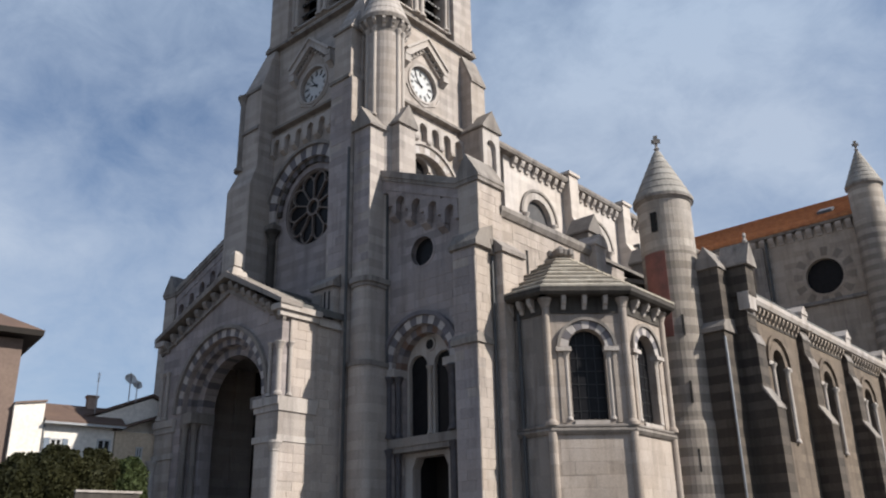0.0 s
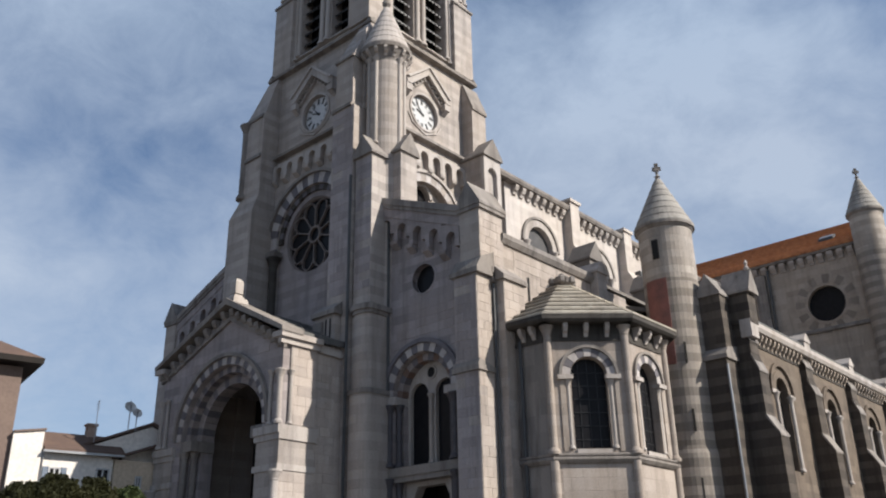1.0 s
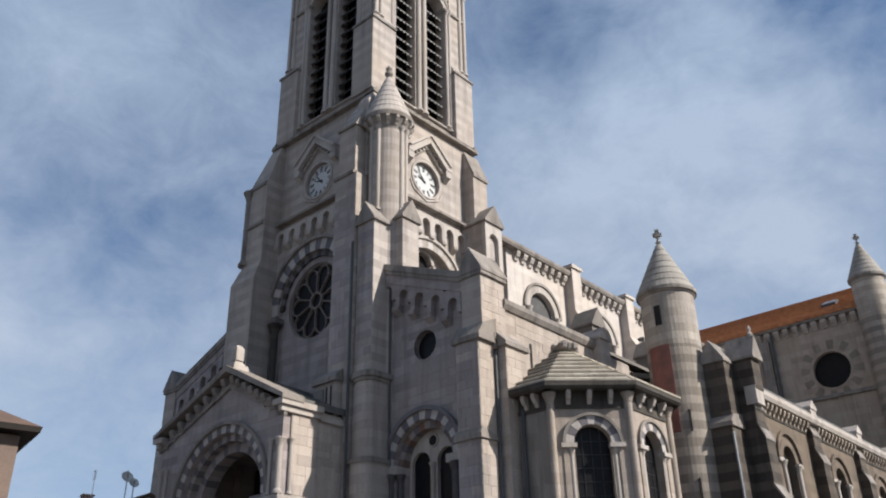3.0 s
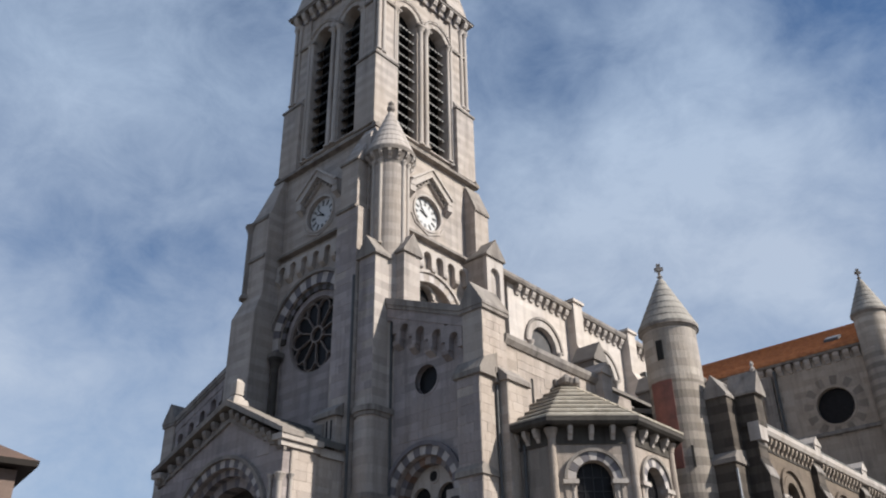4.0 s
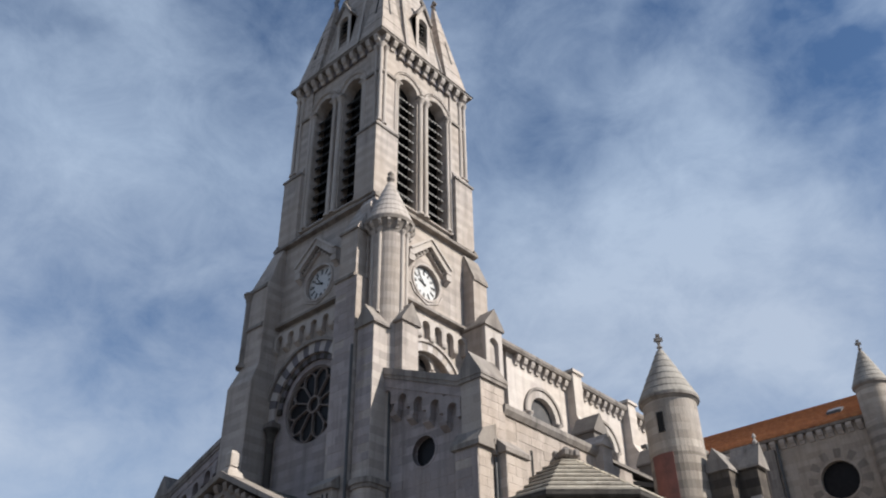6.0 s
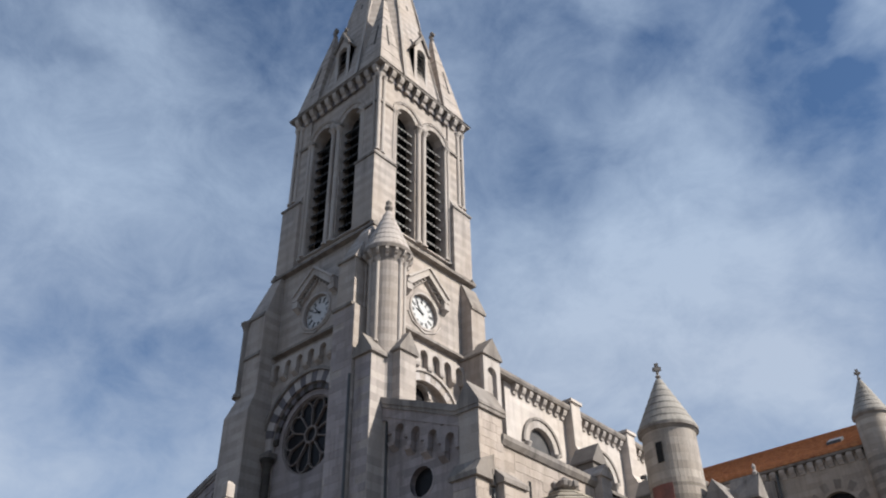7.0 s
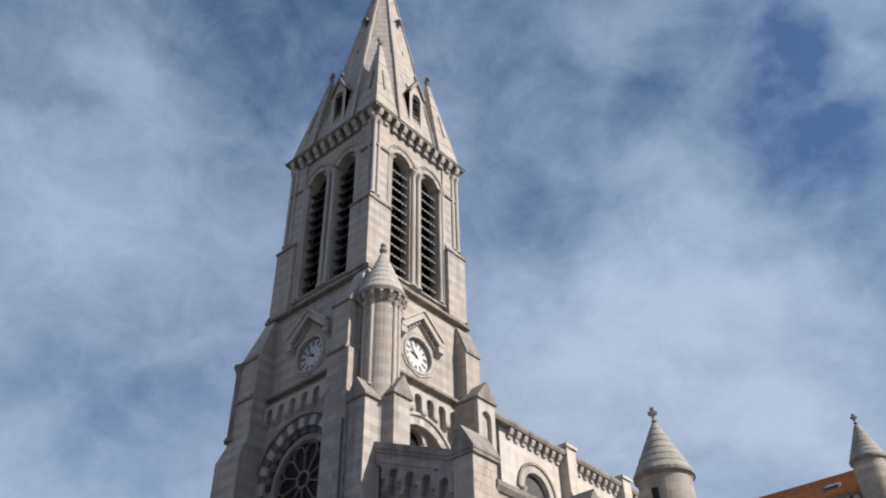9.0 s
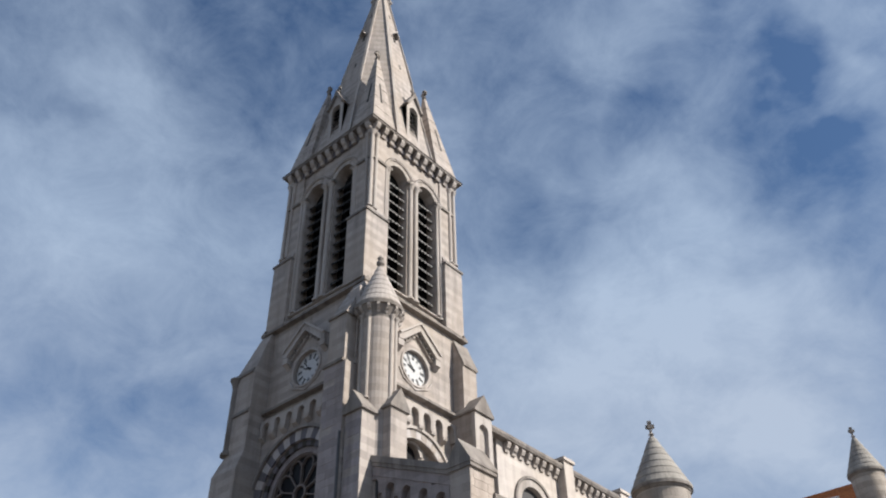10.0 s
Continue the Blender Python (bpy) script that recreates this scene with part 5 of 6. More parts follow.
for i in range(6):
    a = i * math.pi / 3
    lathe(bm, [(0.0, 17.42), (0.2, 17.55), (0.22, 17.8), (0.0, 17.95)], 6, -24.3 + 0.62 * math.cos(a), 37.3 + 0.62 * math.sin(a))
part("roof_finial", bm, WORN, apse)


# ------------------------------------------------------------------ round stair turrets
def stair_turret(x, y, r, zt, label, red=False, cone=2.15):
    t = thing("stair_turret", label, "turret", (x, y, FLOOR), "round stair turrets")
    prof = [(r * 1.02, FLOOR), (r * 1.02, zt - 12.9), (r * 0.96, zt - 12.5), (r * 0.98, zt - 8.3), (r * 0.98, zt - 3.3)]
    part("drum", lathe(B(), prof, 40, x, y), TURRET, t, "banded round drum")
    part("upper_drum", lathe(B(), [(r * 0.98, zt - 3.3), (r * 0.98, zt)], 40, x, y), DRUM, t, "pale upper drum")
    bm = lathe(B(), [(r * 0.97, zt - 0.18), (r * 1.01, zt - 0.14), (r * 1.06, zt - 0.02), (r * 1.11, zt), (r * 1.11, zt + 0.12)], 40, x, y)
    part("eaves_ring", bm, WORN, t)
    N = 7
    H = r * cone
    for i in range(N):
        r0, r1 = r * 1.1 * (1 - i / N) + 0.14 * i / N, r * 1.1 * (1 - (i + 1) / N) + 0.14 * (i + 1) / N
        part("cone_course", lathe(B(), [(r0 + 0.02, zt + 0.12 + H * i / N), (r0 + 0.03, zt + 0.2 + H * i / N), (r1 + 0.05, zt + 0.12 + H * (i + 1) / N)], 36, x, y), CONE, t)
    z = zt + 0.1 + H
    part("finial", finial_cross(B(), x, y, z - 0.1, 0.78), WORN, t, "", Matrix.Translation((x, y, 0)) @ Matrix.Rotation(radians(30), 4, "Z") @ Matrix.Translation((-x, -y, 0)))
    for a, z0 in (((-87, zt - 2.1),) if red else ()) + ((-52, zt - 8.2), (-52, zt - 11.8), (-52, zt - 15.3)):
        bm = box(B(), r * 0.9, r * 1.025, -0.045 if z0 < zt - 3 else -0.19, 0.045 if z0 < zt - 3 else 0.19, z0, z0 + 1.15)
        part("slit_window", bm, DARK, t, "", Matrix.Translation((x, y, 0)) @ Matrix.Rotation(radians(a), 4, "Z"))
    if red:
        bm = B()
        for i in range(10):
            a, b = radians(-122 + 50 * i / 10), radians(-122 + 50 * (i + 1) / 10)
            f = lambda rr, aa: (x + rr * math.cos(aa), y + rr * math.sin(aa))
            pts = [f(r * 0.9, a), f(r * 1.015, a), f(r * 1.015, b), f(r * 0.9, b)]
            poly(bm, [(u, v, zt - 8.2) for u, v in pts], [(u, v, zt - 3.3) for u, v in pts])
        part("red_panel", bm, RED, t, "dull red rendered panel")
    return t


stair_turret(-20.78, 43.1, 1.552, 21.41, "banded grey and cream round turret with conical stone cap", True)
stair_turret(-17.5, 75.3, 1.38, 32.2, "banded round turret with conical cap at the transept", cone=2.4)

# ------------------------------------------------------------------ side chapels
CX = -17.6
ch = thing("side_chapels", "row of banded stone side chapels with stepped buttresses", "chapels", (CX, 60, FLOOR))
CH = Matrix.Translation((CX, 0, 0)) @ Matrix.Rotation(math.pi / 2, 4, "Z")
CBAY = [44.8, 52.85, 60.9, 68.95, 75.2]
KC = corbel_mesh(0.2, 0.36, 0.6, TRANSEPT)
for a, b in zip(CBAY, CBAY[1:]):
    c = (a + b) / 2 - 0.15
    bm = arch_wall(B(), a, b, FLOOR, 15.2, 0.0, 0.6, [(c, 0.85, 8.0, 12.3)], 14)
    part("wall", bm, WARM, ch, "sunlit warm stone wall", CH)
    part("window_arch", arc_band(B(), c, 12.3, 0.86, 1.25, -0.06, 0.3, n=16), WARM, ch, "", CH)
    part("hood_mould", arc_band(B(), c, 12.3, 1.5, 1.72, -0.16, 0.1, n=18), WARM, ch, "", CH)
    part("window_pane", box(B(), c - 0.9, c + 0.9, 0.4, 0.46, 7.9, 13.2), GLASS, ch, "dark window glass", CH)
    bm = B()
    for s in (-1, 1):
        shaft(bm, c + s * 1.05, -0.05, 8.0, 12.2, 0.13)
        box(bm, c + s * 1.3 - 0.35, c + s * 1.3 + 0.35, -0.14, 0.2, 12.1, 12.32)
    part("window_shaft", bm, DRESSED, ch, "", CH)
    # dark strip paints the shade between the chapel corbels
    part("frieze", box(B(), a + 0.56, b - 0.56, -0.05, 0.0, 14.45, 15.14), SOOT_SHADE, ch, "", CH)
    corbels(ch, KC, (a + 0.6, 0, 15.15), (b - 0.6, 0, 15.15), 12, CH)
bm = B()
slab_x(bm, [(0.3, 15.15), (-0.45, 15.15), (-0.55, 15.35), (-0.55, 15.6), (0.3, 15.75)], 44.6, 75.2)
part("cornice", bm, DRESSED, ch, "pale moulded cornice", CH)
bm = B()
slab_y(bm, [(CX + 0.4, 15.7), (CX + 0.4, 15.85), (-25.0, 18.4), (-25.0, 18.1)], 44.9, 75.2)
part("chapel_roof", bm, SLATE, ch)
for y in CBAY[:-1]:
    bm = B()
    pts = [(0, FLOOR), (-1.2, FLOOR), (-1.2, 9.35), (-0.64, 10.35), (-0.64, 12.8), (-0.36, 13.7), (-0.36, 14.5), (-0.2, 15.1), (0, 15.1)]
    slab_x(bm, pts, y - 0.55, y + 0.55)
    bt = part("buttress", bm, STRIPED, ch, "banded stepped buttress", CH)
    bm = B()
    for (a0, z0), (a1, z1) in (((-1.3, 9.3), (-0.6, 10.55)), ((-0.74, 12.75), (-0.32, 13.8)), ((-0.46, 14.45), (-0.16, 15.2))):
        slab_x(bm, [(a0 + 0.06, z0 - 0.06), (a0 + 0.06, z0 + 0.06), (a1, z1 - 0.08), (a1, z1 - 0.3)], y - 0.6, y + 0.6)
    part("weathering", bm, WORN, bt, "", CH)
    bm = B()
    box(bm, y - 0.45, y + 0.45, -0.5, 0.4, 15.5, 16.0)
    gable_cap(bm, y - 0.45, y + 0.45, -0.5, 0.4, 16.0, 0.6, 0.06)
    part("parapet_block", bm, DRESSED, bt, "", CH)
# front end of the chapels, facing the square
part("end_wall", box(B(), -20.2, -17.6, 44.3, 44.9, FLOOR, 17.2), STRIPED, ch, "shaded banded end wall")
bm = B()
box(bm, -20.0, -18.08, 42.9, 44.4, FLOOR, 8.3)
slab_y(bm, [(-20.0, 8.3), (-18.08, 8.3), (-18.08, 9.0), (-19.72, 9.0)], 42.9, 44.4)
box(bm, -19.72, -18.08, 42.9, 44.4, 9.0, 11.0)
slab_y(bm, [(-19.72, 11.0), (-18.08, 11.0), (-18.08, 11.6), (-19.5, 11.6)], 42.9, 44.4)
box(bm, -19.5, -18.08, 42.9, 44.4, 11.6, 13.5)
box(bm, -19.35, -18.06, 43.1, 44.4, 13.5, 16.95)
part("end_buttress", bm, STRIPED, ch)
bm = B()
box(bm, -19.62, -17.96, 42.75, 44.3, 13.35, 13.58)
slab_x(bm, [(42.75, 13.58), (44.3, 13.58), (44.3, 14.2), (43.12, 14.0)], -19.58, -18.0)
part("end_weathering", bm, WORN, ch)
part("end_cap", gable_cap(B(), -19.3, -18.1, 43.1, 44.9, 16.95, 1.3, 0.12), WORN, ch)
# pale upright added to imitate the sunlit edge of the end buttress
part("drain_pipe", lathe(B(), [(0.07, FLOOR), (0.07, 13.0)], 8, -18.05, 42.85), METAL, ch, "pale strip added as the buttress's sunlit edge")
part("end_pinnacle", box(B(), -18.2, -16.95, 44.2, 45.2, 15.4, 17.1), STRIPED, ch)
part("end_pinnacle", box(B(), -17.6, -16.98, 44.15, 45.1, 14.6, 15.6), DRESSED, ch)
part("end_cap", gable_cap(B(), -18.3, -16.85, 44.15, 45.25, 17.1, 1.45, 0.1, "x"), WORN, ch)
part("end_finial", lathe(B(), [(0.1, 18.45), (0.16, 18.6), (0.06, 18.75), (0.12, 18.9), (0.03, 19.1)], 8, -16.95, 44.7), DRESSED, ch)

# ------------------------------------------------------------------ transept
tr = thing("transept", "grey stone transept wall with round window and corbel table", "transept", (-25, 76, FLOOR))
TM = Matrix.Translation((0, 75.3, 0))
bm = round_wall(B(), -33.5, -17.6, 15.0, 30.0, 0.0, 0.7, -22.05, 25.2, 1.6, 20)
part("wall", bm, TRANSEPT, tr, "", TM)
part("oculus_pane", lathe(B(), [(1.62, 0), (1.62, 0.06)], 28), GLASS, tr, "dark round window", TM @ Matrix.Translation((-22.05, 0.5, 25.2)) @ Matrix.Rotation(math.pi / 2, 4, "X"))
part("oculus_ring", arc_band(B(), -22.05, 25.2, 1.6, 1.78, -0.06, 0.3, 0, 360, 32), TRANSEPT, tr, "", TM)
voussoirs(tr, -22.05, 25.2, 1.85, 2.65, -0.025, 0.3, 24, TM, (TRANSEPT, BUFF_DARK), 0, 360)
bm = B()
slab_x(bm, [(0.0, 22.7), (-0.22, 22.75), (-0.22, 22.95), (0.0, 23.1)], -33.5, -17.6)
slab_x(bm, [(0.0, 29.7), (-0.5, 29.75), (-0.5, 30.05), (0.0, 30.2)], -33.5, -17.6)
for u in (-27.4, ):
    box(bm, u - 0.5, u + 0.5, -0.35, 0.0, 22.9, 29.0)
part("string_course", bm, WORN, tr, "", TM)
corbels(tr, corbel_mesh(0.5, 0.4, 0.8, STONE), (-33.3, 0, 29.7), (-18.8, 0, 29.7), 17, TM)
bm = B()
box(bm, -18.2, -17.0, 76.0, 95.0, FLOOR, 30.0)
box(bm, -33.5, -17.6, 75.3, 76.0, FLOOR, 15.0)
box(bm, -33.5, -17.6, 94.0, 95.0, FLOOR, 30.0)
part("far_wall", bm, STONE, tr)
# clay tile roof
part("tile_roof", slab_x(B(), [(74.7, 29.95), (74.7, 30.1), (84.5, 35.6), (94.8, 30.1), (94.8, 29.95)], -38.0, -18.6), TILE, tr, "orange clay tile roof")

for i in range(32):
    f0 = i / 32
    y, z = 74.72 + 9.8 * f0, 30.12 + 5.5 * f0
    part("tile_course", slab_x(B(), [(y - 0.02, z - 0.02), (y - 0.02, z + 0.07), (y + 0.33, z + 0.21), (y + 0.33, z + 0.16)], -38.0, -18.6), TILE, tr)
sk = part("roof_window", slab_x(B(), [(77.2, 31.6), (77.2, 31.85), (78.3, 32.45), (78.3, 32.2)], -22.3, -21.0), LEAD, tr, "small dark roof window")
part("roof_window_glass", slab_x(B(), [(77.3, 31.88), (77.3, 31.93), (78.2, 32.42), (78.2, 32.37)], -22.2, -21.1), METAL, sk)
part("drain_pipe", lathe(B(), [(0.12, 18.0), (0.12, 29.4)], 8, -26.6, 75.05), LEAD, tr, "dark lead drain pipe")

# ------------------------------------------------------------------ houses and hedge on the far side of the square
def pane_window(parent, M, u, z, w, h, shutters=True):
    """A window set in a wall: frame, dark pane, and shutters folded back."""
    f = part("window", box(B(), u - w / 2, u + w / 2, -0.03, 0.1, z, z + h), GLASS, parent, "", M)
    bm = B()
    for a, b, c, d in ((-w / 2, -w / 2 + 0.08, 0, h), (w / 2 - 0.08, w / 2, 0, h), (-w / 2, w / 2, 0, 0.08), (-w / 2, w / 2, h - 0.08, h), (-0.04, 0.04, 0, h)):
        box(bm, u + a, u + b, -0.07, 0.0, z + c, z + d)
    part("window_frame", bm, WHITE_P, f, "", M)
    if shutters:
        for s in (-1, 1):
            a, b = sorted((u + s * (w / 2 + 0.03), u + s * (w + 0.0)))
            part("shutter", box(B(), a, b, -0.09, -0.02, z, z + h), SHUTTER, f, "", M)


# tall house
h = thing("house", "pinkish rendered house with overhanging brown hipped roof", "house", (-50, 14, FLOOR))
d = Vector((math.cos(radians(78)), math.sin(radians(78)), 0))
corner = Vector((-46.4, 18.55, 0))
HM, L = along(corner - d * 12, corner)
# render darkened to brown: the wall's shade is put into its colour
part("wall", box(B(), 0, L, 0, 9, 0.5, 13.7), RENDER_D, h, "", HM)
f = lambda o, z: [(-o, -o, z), (L + o, -o, z), (L + o, 9 + o, z), (-o, 9 + o, z)]
part("roof", poly(B(), f(0.85, 14.1), f(-4.0, 16.9)), ROOF_B, h, "", HM)
part("soffit", poly(B(), f(0.8, 13.8), f(0.85, 14.1)), WOOD, h, "", HM)
pane_window(h, HM, L - 2.3, 12.0, 0.9, 1.1, False)
pane_window(h, HM, L - 2.6, 8.4, 1.1, 1.9)

# white house with long roof
w = thing("house", "low white rendered house with brown tile roof and chimney", "house", (-46, 21, FLOOR))
d = Vector((math.cos(radians(78)), math.sin(radians(78)), 0))
P0 = Vector((-45.9, 20.0, 0))
WM, L = along(P0, P0 + d * 3.7)
part("wall", box(B(), 0, L, 0, 4, 0.5, 9.4), RENDER_W, w, "", WM)
part("side_block", slab_y(B(), [(-1.5, 0.5), (-0.02, 0.5), (-0.02, 10.45), (-1.5, 10.2)], -0.1, 4.0), RENDER_W, w, "white side block", WM)
part("verge", slab_y(B(), [(-1.5, 10.2), (0.05, 10.45), (0.05, 10.55), (-1.5, 10.3)], -0.2, 4.1), RENDER_D, w, "", WM)
part("roof", slab_x(B(), [(-0.32, 9.38), (-0.32, 9.53), (2.0, 10.75), (4.5, 9.6), (4.5, 9.4), (2.0, 10.5)], 0.06, L + 0.5), ROOF_B, w, "", WM)
part("gutter", box(B(), 0.0, L + 0.5, -0.42, -0.31, 9.3, 9.42), METAL, w, "", WM)
part("downpipe", lathe(B(), [(0.05, 3.0), (0.05, 9.3)], 8, 0.06, -0.1), METAL, w, "", WM)
pane_window(w, WM, 0.75, 7.3, 0.6, 1.3)
pane_window(w, WM, 3.2, 7.4, 0.7, 1.3, False)
bm = box(B(), 2.55, 3.05, 1.7, 2.2, 10.2, 11.25)
box(bm, 2.48, 3.12, 1.63, 2.27, 11.25, 11.36)
part("chimney", bm, RENDER_P, w, "", WM)

# beige house nearer the church, with a lean-to
b = thing("house", "cream and beige rendered house with brown tile roof and lean-to", "house", (-45, 24, FLOOR))
BM = WM
part("wall", box(B(), 4.3, 9.0, 0.6, 3.5, 0.5, 9.8), RENDER_W, b, "cream upper wall", BM)
part("gable", slab_y(B(), [(2.2, 9.8), (9.4, 9.8), (5.8, 11.3)], 0.6, 3.5), RENDER_W, b, "", BM)
part("roof", slab_y(B(), [(1.9, 9.78), (1.9, 9.92), (5.8, 11.55), (9.7, 9.92), (9.7, 9.78), (5.8, 11.38)], 0.5, 3.8), ROOF_B, b, "", BM)
part("lean_to", box(B(), 3.75, 9.0, -0.12, 0.6, 0.5, 9.2), RENDER_B, b, "shaded beige lean-to wall", BM)
part("lean_to_roof", slab_y(B(), [(3.6, 9.2), (3.6, 9.32), (6.2, 10.3), (9.2, 10.3), (9.2, 10.1), (6.2, 10.15)], -0.3, 0.55), ROOF_B, b, "", BM)
pane_window(b, BM @ Matrix.Translation((0, -0.12, 0)), 5.1, 7.2, 0.35, 1.2, False)

# satellite dishes and aerials on the beige house's roof
for at, r, lab in (((-44.0, 23.65, 11.95), 0.32, "larger"), ((-43.85, 24.0, 11.65), 0.27, "smaller")):
    dish = thing("satellite_dish", lab + " white satellite dish on a short roof mast", "satellite dish", (at[0] - 0.1, at[1], 11.4), "satellite dishes")
    part("mast", lathe(B(), [(0.03, 10.6), (0.03, at[2] + (0.35 if lab == "larger" else 0.1))], 8, at[0] - 0.12, at[1] + 0.05), METAL, dish)
    part("dish", lathe(B(), [(0.0, -0.16), (r * 0.6, -0.1), (r, 0.0), (r * 1.04, -0.02), (r * 0.6, -0.14), (0.0, -0.2)], 24), WHITE_P, dish, "", Matrix.Translation(at) @ Vector((0.9, -0.1, 0.4)).to_track_quat("Z", "Y").to_matrix().to_4x4())
    part("feed_arm", poly(B(), [(at[0], at[1], at[2] - r), (at[0] + 0.03, at[1], at[2] - r), (at[0] + 0.03, at[1] + 0.03, at[2] - r), (at[0], at[1] + 0.03, at[2] - r)], [(at[0] + 0.4, at[1] - 0.2, at[2]), (at[0] + 0.43, at[1] - 0.2, at[2]), (at[0] + 0.43, at[1] - 0.17, at[2]), (at[0] + 0.4, at[1] - 0.17, at[2])]), METAL, dish)
an = thing("aerial", "thin television aerial beside the chimney", "aerial", (-45.2, 22.4, 10.2))
part("mast", lathe(B(), [(0.02, 10.0), (0.02, 12.3)], 6, -45.2, 22.4), METAL, an)
for i in range(4):
    part("rod", box(B(), -45.4, -45.0, 22.39, 22.41, 11.8 + i * 0.14, 11.82 + i * 0.14), METAL, an)


def leafy(name, label, x, y, z, sx, sy, sz, n, seed, mat, category="bush"):
    """A clipped or loose bush: many leaf clumps over a rough body, with a stem."""
    rnd = random.Random(seed)
    t = thing(name, label, category, (x, y, z))
    part("trunk", lathe(B(), [(0.16, z), (0.12, z + sz * 0.6), (0.05, z + sz)], 8, x, y), BARK, t)
    verts, faces = [], []
    for i in range(n):
        while True:
            p = Vector((rnd.uniform(-1, 1), rnd.uniform(-1, 1), rnd.uniform(-1, 1)))
            if 0.3 < p.length < 1 + 0.22 * noise.noise(p * 2.3 + Vector((seed, 0, 0))):
                break
        c = Vector((x + p.x * sx, y + p.y * sy, z + sz + p.z * sz))
        if c.z < z:
            continue
        a = Vector((rnd.gauss(0, 1), rnd.gauss(0, 1), rnd.gauss(0, 1))).normalized()
        b = a.orthogonal().normalized()
        s = rnd.uniform(0.06, 0.14)
        k = len(verts)
        verts += [c - a * s, c + b * s * 0.55, c + a * s, c - b * s * 0.55]
        faces.append((k, k + 1, k + 2, k + 3))
    me = bpy.data.meshes.new("crown")
    me.from_pydata([tuple(v) for v in verts], [], faces)
    me.materials.append(mat)
    hang("crown", me, t, ID)
    return t


leafy("bush", "large dark green clipped bush beside the porch", -41.3, 18.9, 2.6, 1.5, 1.5, 2.5, 26000, 3, LEAF)
leafy("bush", "dark green bush behind a low wall", -40.8, 20.6, 2.6, 1.4, 1.3, 2.45, 20000, 5, LEAF)
leafy("bush", "lighter green shrub beside the clipped bush", -40.3, 22.0, 2.6, 1.15, 1.1, 2.3, 15000, 8, LEAF_L)
leafy("bush", "dark green rounded bush at the end of the hedge", -41.6, 17.5, 2.6, 1.3, 1.3, 2.3, 20000, 21, LEAF)
leafy("bush", "pale flowering shrub by the house wall", -43.0, 18.5, 2.6, 0.8, 0.8, 2.35, 7500, 12, LEAF_L)
lw = thing("low_wall", "low stone wall, shade put into its colour, with pale coping before the bushes", "wall", (-39, 19, FLOOR))
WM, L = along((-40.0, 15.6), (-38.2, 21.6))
# near-black stone stands for the shade below the coping
part("wall", box(box(B(), 0, L * 0.55, 0, 0.3, 2.0, 4.8), L * 0.55, L, 0, 0.3, 2.0, 5.3), SOOT_SHADE, lw, "", WM)
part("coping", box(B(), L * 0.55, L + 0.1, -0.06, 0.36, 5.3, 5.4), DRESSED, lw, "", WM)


# ------------------------------------------------------------------ ashlar blocks that stand a little proud of the nearer walls
def block_mesh(mat):
    """A dressed block one metre wide and high, its edges chamfered, face towards -Y."""
    bm = B()
    poly(bm, [(0, 0, 0), (1, 0, 0), (1, 0, 1), (0, 0, 1)], [(0, -0.6, 0), (1, -0.6, 0), (1, -0.6, 1), (0, -0.6, 1)])
    e = 0.02
    poly(bm, [(0, -0.6, 0), (1, -0.6, 0), (1, -0.6, 1), (0, -0.6, 1)], [(e, -1, 2 * e), (1 - e, -1, 2 * e), (1 - e, -1, 1 - 2 * e), (e, -1, 1 - 2 * e)])
    bmesh.ops.remove_doubles(bm, verts=bm.verts, dist=1e-5)
    return mesh("block", bm, mat)


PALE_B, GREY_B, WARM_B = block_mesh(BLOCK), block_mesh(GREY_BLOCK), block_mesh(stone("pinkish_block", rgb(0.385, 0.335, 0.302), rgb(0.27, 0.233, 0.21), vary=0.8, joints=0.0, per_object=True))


def ashlar(parent, me, M, u0, u1, z0, z1, seed, taken=lambda a, b, c, d: False, course=0.46, wide=(0.7, 0.95, 1.25), y=0.0, proud=0.03, most=300):
    """Courses of separate blocks on a wall in the frame M; taken() says where none may lie."""
    rnd = random.Random(seed)
    rows = max(1, round((z1 - z0) / course))
    h = (z1 - z0) / rows
    n = 0
    for r in range(rows):
        u = u0 - rnd.choice((0.0, 0.3, 0.55))
        while u < u1 - 0.05:
            w = rnd.choice(wide)
            a, b = max(u, u0), min(u + w, u1)
            if b > u1 - 0.3:
                b = u1
            u = b
            z = z0 + r * h
            if b - a < 0.16 or n >= most or taken(a, b, z, z + h) or rnd.random() < 0.06:
                continue
            n += 1
            hang("block", me, parent, M @ Matrix.Translation((a + 0.004, y, z + 0.004)) @ Matrix.Diagonal((b - a - 0.008, proud * rnd.uniform(0.4, 0.8), h - 0.008, 1)))


def near_arch(c, r, sp):
    """True where a block would lie over a round-headed opening."""
    def f(a, b, z, t):
        if b < c - r or a > c + r:
            return False
        if z < sp:
            return True
        u = min(max(c, a), b)
        return (u - c) ** 2 + (z - sp) ** 2 < r * r
    return f


# porch: sunlit side wall and the front
PM = Matrix.Translation((PX, PY, 0))
side = PM @ Matrix.Translation((PW, 0, 0)) @ Matrix.Rotation(math.pi / 2, 4, "Z")
ashlar(porch, PALE_B, side, 2.1, 4.1, 4.0, 13.6, 1)
ashlar(porch, PALE_B, side @ Matrix.Translation((0, -0.1, 0)), 0.5, 2.05, 9.8, 13.7, 2)
ashlar(porch, PALE_B, side @ Matrix.Translation((0, -0.12, 0)), -0.06, 2.05, 4.0, 7.5, 3)
hole = near_arch(AU, 4.25, 10.0)
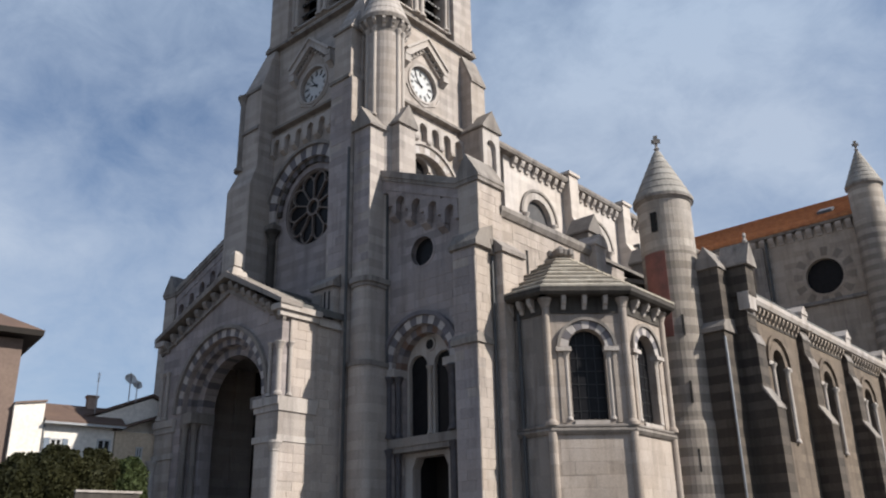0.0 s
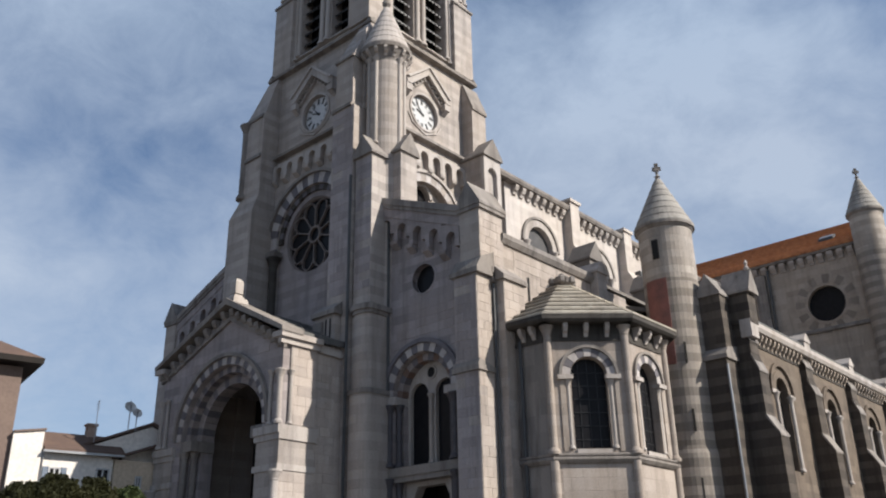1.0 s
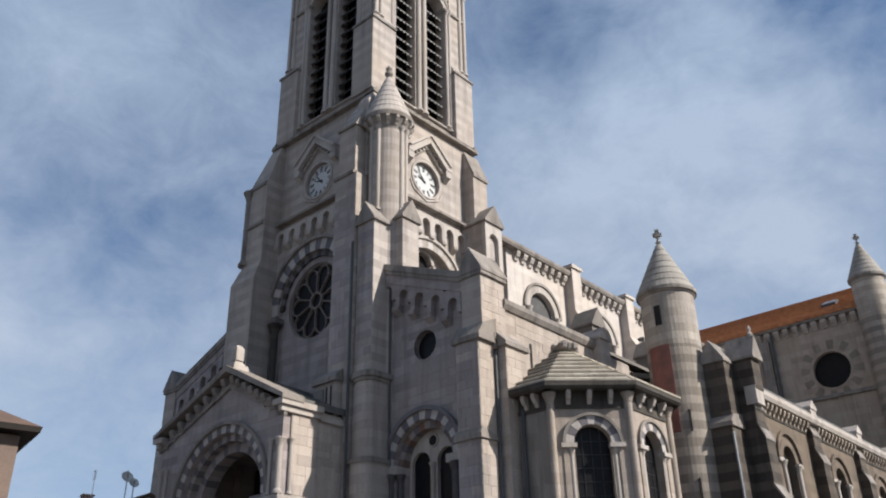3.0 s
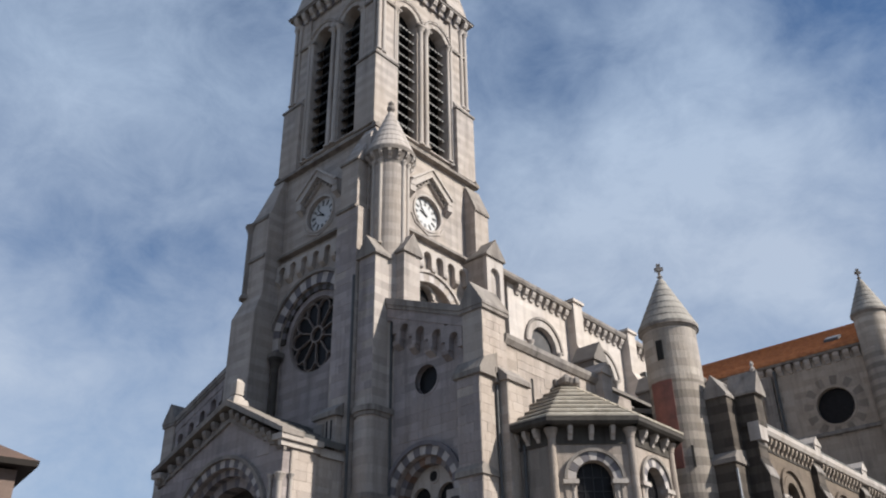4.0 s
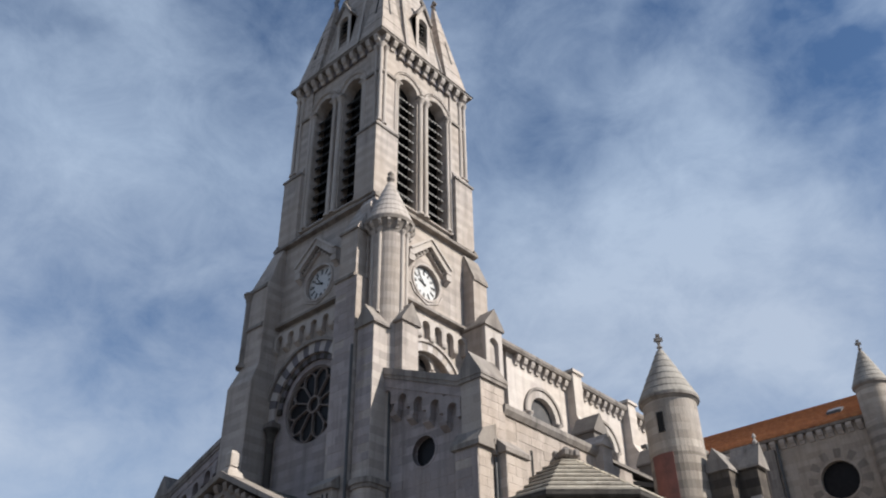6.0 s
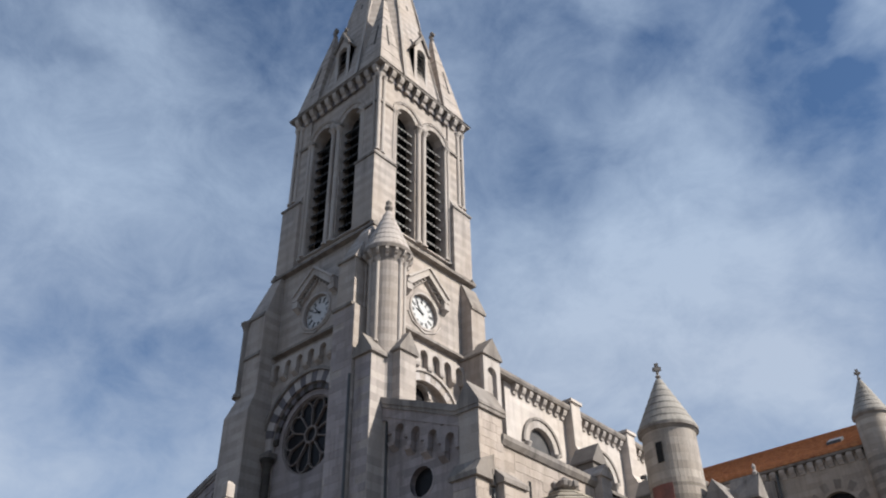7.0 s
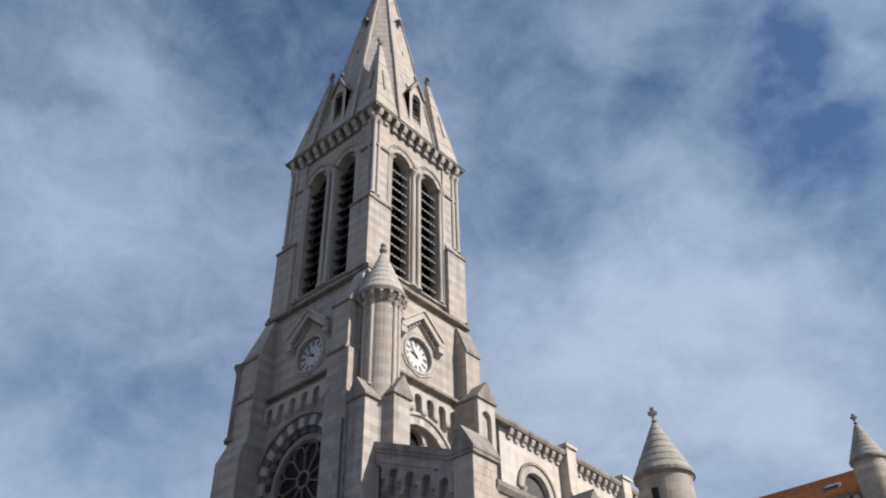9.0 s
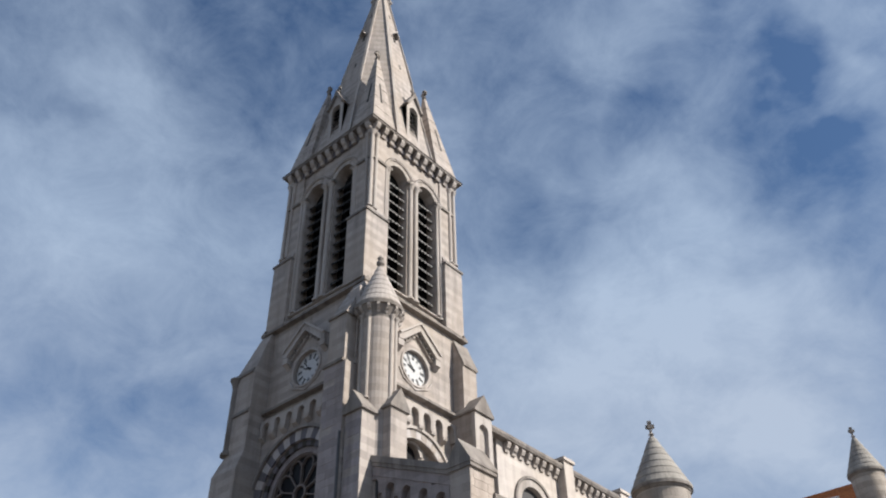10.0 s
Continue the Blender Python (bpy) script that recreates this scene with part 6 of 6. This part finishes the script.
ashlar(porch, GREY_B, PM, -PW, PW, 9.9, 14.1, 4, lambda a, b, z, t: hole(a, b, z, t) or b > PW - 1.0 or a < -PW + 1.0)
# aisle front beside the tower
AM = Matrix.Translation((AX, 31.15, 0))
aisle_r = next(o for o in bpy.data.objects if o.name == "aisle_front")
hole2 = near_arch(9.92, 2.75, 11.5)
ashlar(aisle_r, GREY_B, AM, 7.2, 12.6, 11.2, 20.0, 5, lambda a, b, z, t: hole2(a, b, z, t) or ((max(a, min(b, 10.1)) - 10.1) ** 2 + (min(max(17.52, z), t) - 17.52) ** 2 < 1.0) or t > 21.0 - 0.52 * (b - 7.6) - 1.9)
# pier's front gets the shade-grey blocks, its sunny side the warmer ones
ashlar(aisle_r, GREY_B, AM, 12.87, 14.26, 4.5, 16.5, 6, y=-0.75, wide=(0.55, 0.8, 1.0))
lit = Matrix.Translation((AX + 14.28, 0, 0)) @ Matrix.Rotation(math.pi / 2, 4, "Z")
ashlar(aisle_r, WARM_B, lit, 30.42, 31.65, 4.5, 16.5, 7, wide=(0.45, 0.6, 0.8))
ashlar(aisle_r, PALE_B, lit @ Matrix.Translation((0, -0.1, 0)), 30.66, 32.5, 16.9, 20.0, 8, wide=(0.45, 0.6, 0.8))
ashlar(aisle_r, WARM_B, lit @ Matrix.Translation((0, -0.62, 0)), 31.78, 33.42, 4.5, 16.3, 9, wide=(0.5, 0.7, 0.9))
ashlar(aisle, WARM_B, Matrix.Translation((-24.7, 0, 0)) @ Matrix.Rotation(math.pi / 2, 4, "Z"), 33.5, 40.8, 13.9, 18.6, 10, lambda a, b, z, t: 34.3 < b and a < 35.0 and t > 15.7 and z < 17.5)
# baptistery walls
for i, (p, q) in enumerate(zip(APX[:3], APX[1:4])):
    M, L = along(p, q)
    if i:
        ashlar(apse, WARM_B, M, 0.3, L - 0.3, 3.8, 7.25, 20 + i, proud=0.014, course=0.62, wide=(0.9, 1.2, 1.5))
    c = L / 2
    h3 = near_arch(c, 1.45, 11.35)
    if i:
        ashlar(apse, WARM_B, M, 0.3, L - 0.3, 7.7, AZ - 0.8, 30 + i, h3)
# stones of the tower's lower buttresses
ashlar(tower, GREY_B, Matrix.Translation((0, 29.75, 0)), -32.8, -31.55, 17.4, 25.4, 41)
ashlar(tower, GREY_B, Matrix.Translation((0, AY - 7.25, 0)), -34.78, -32.97, 17.4, 29.2, 42)
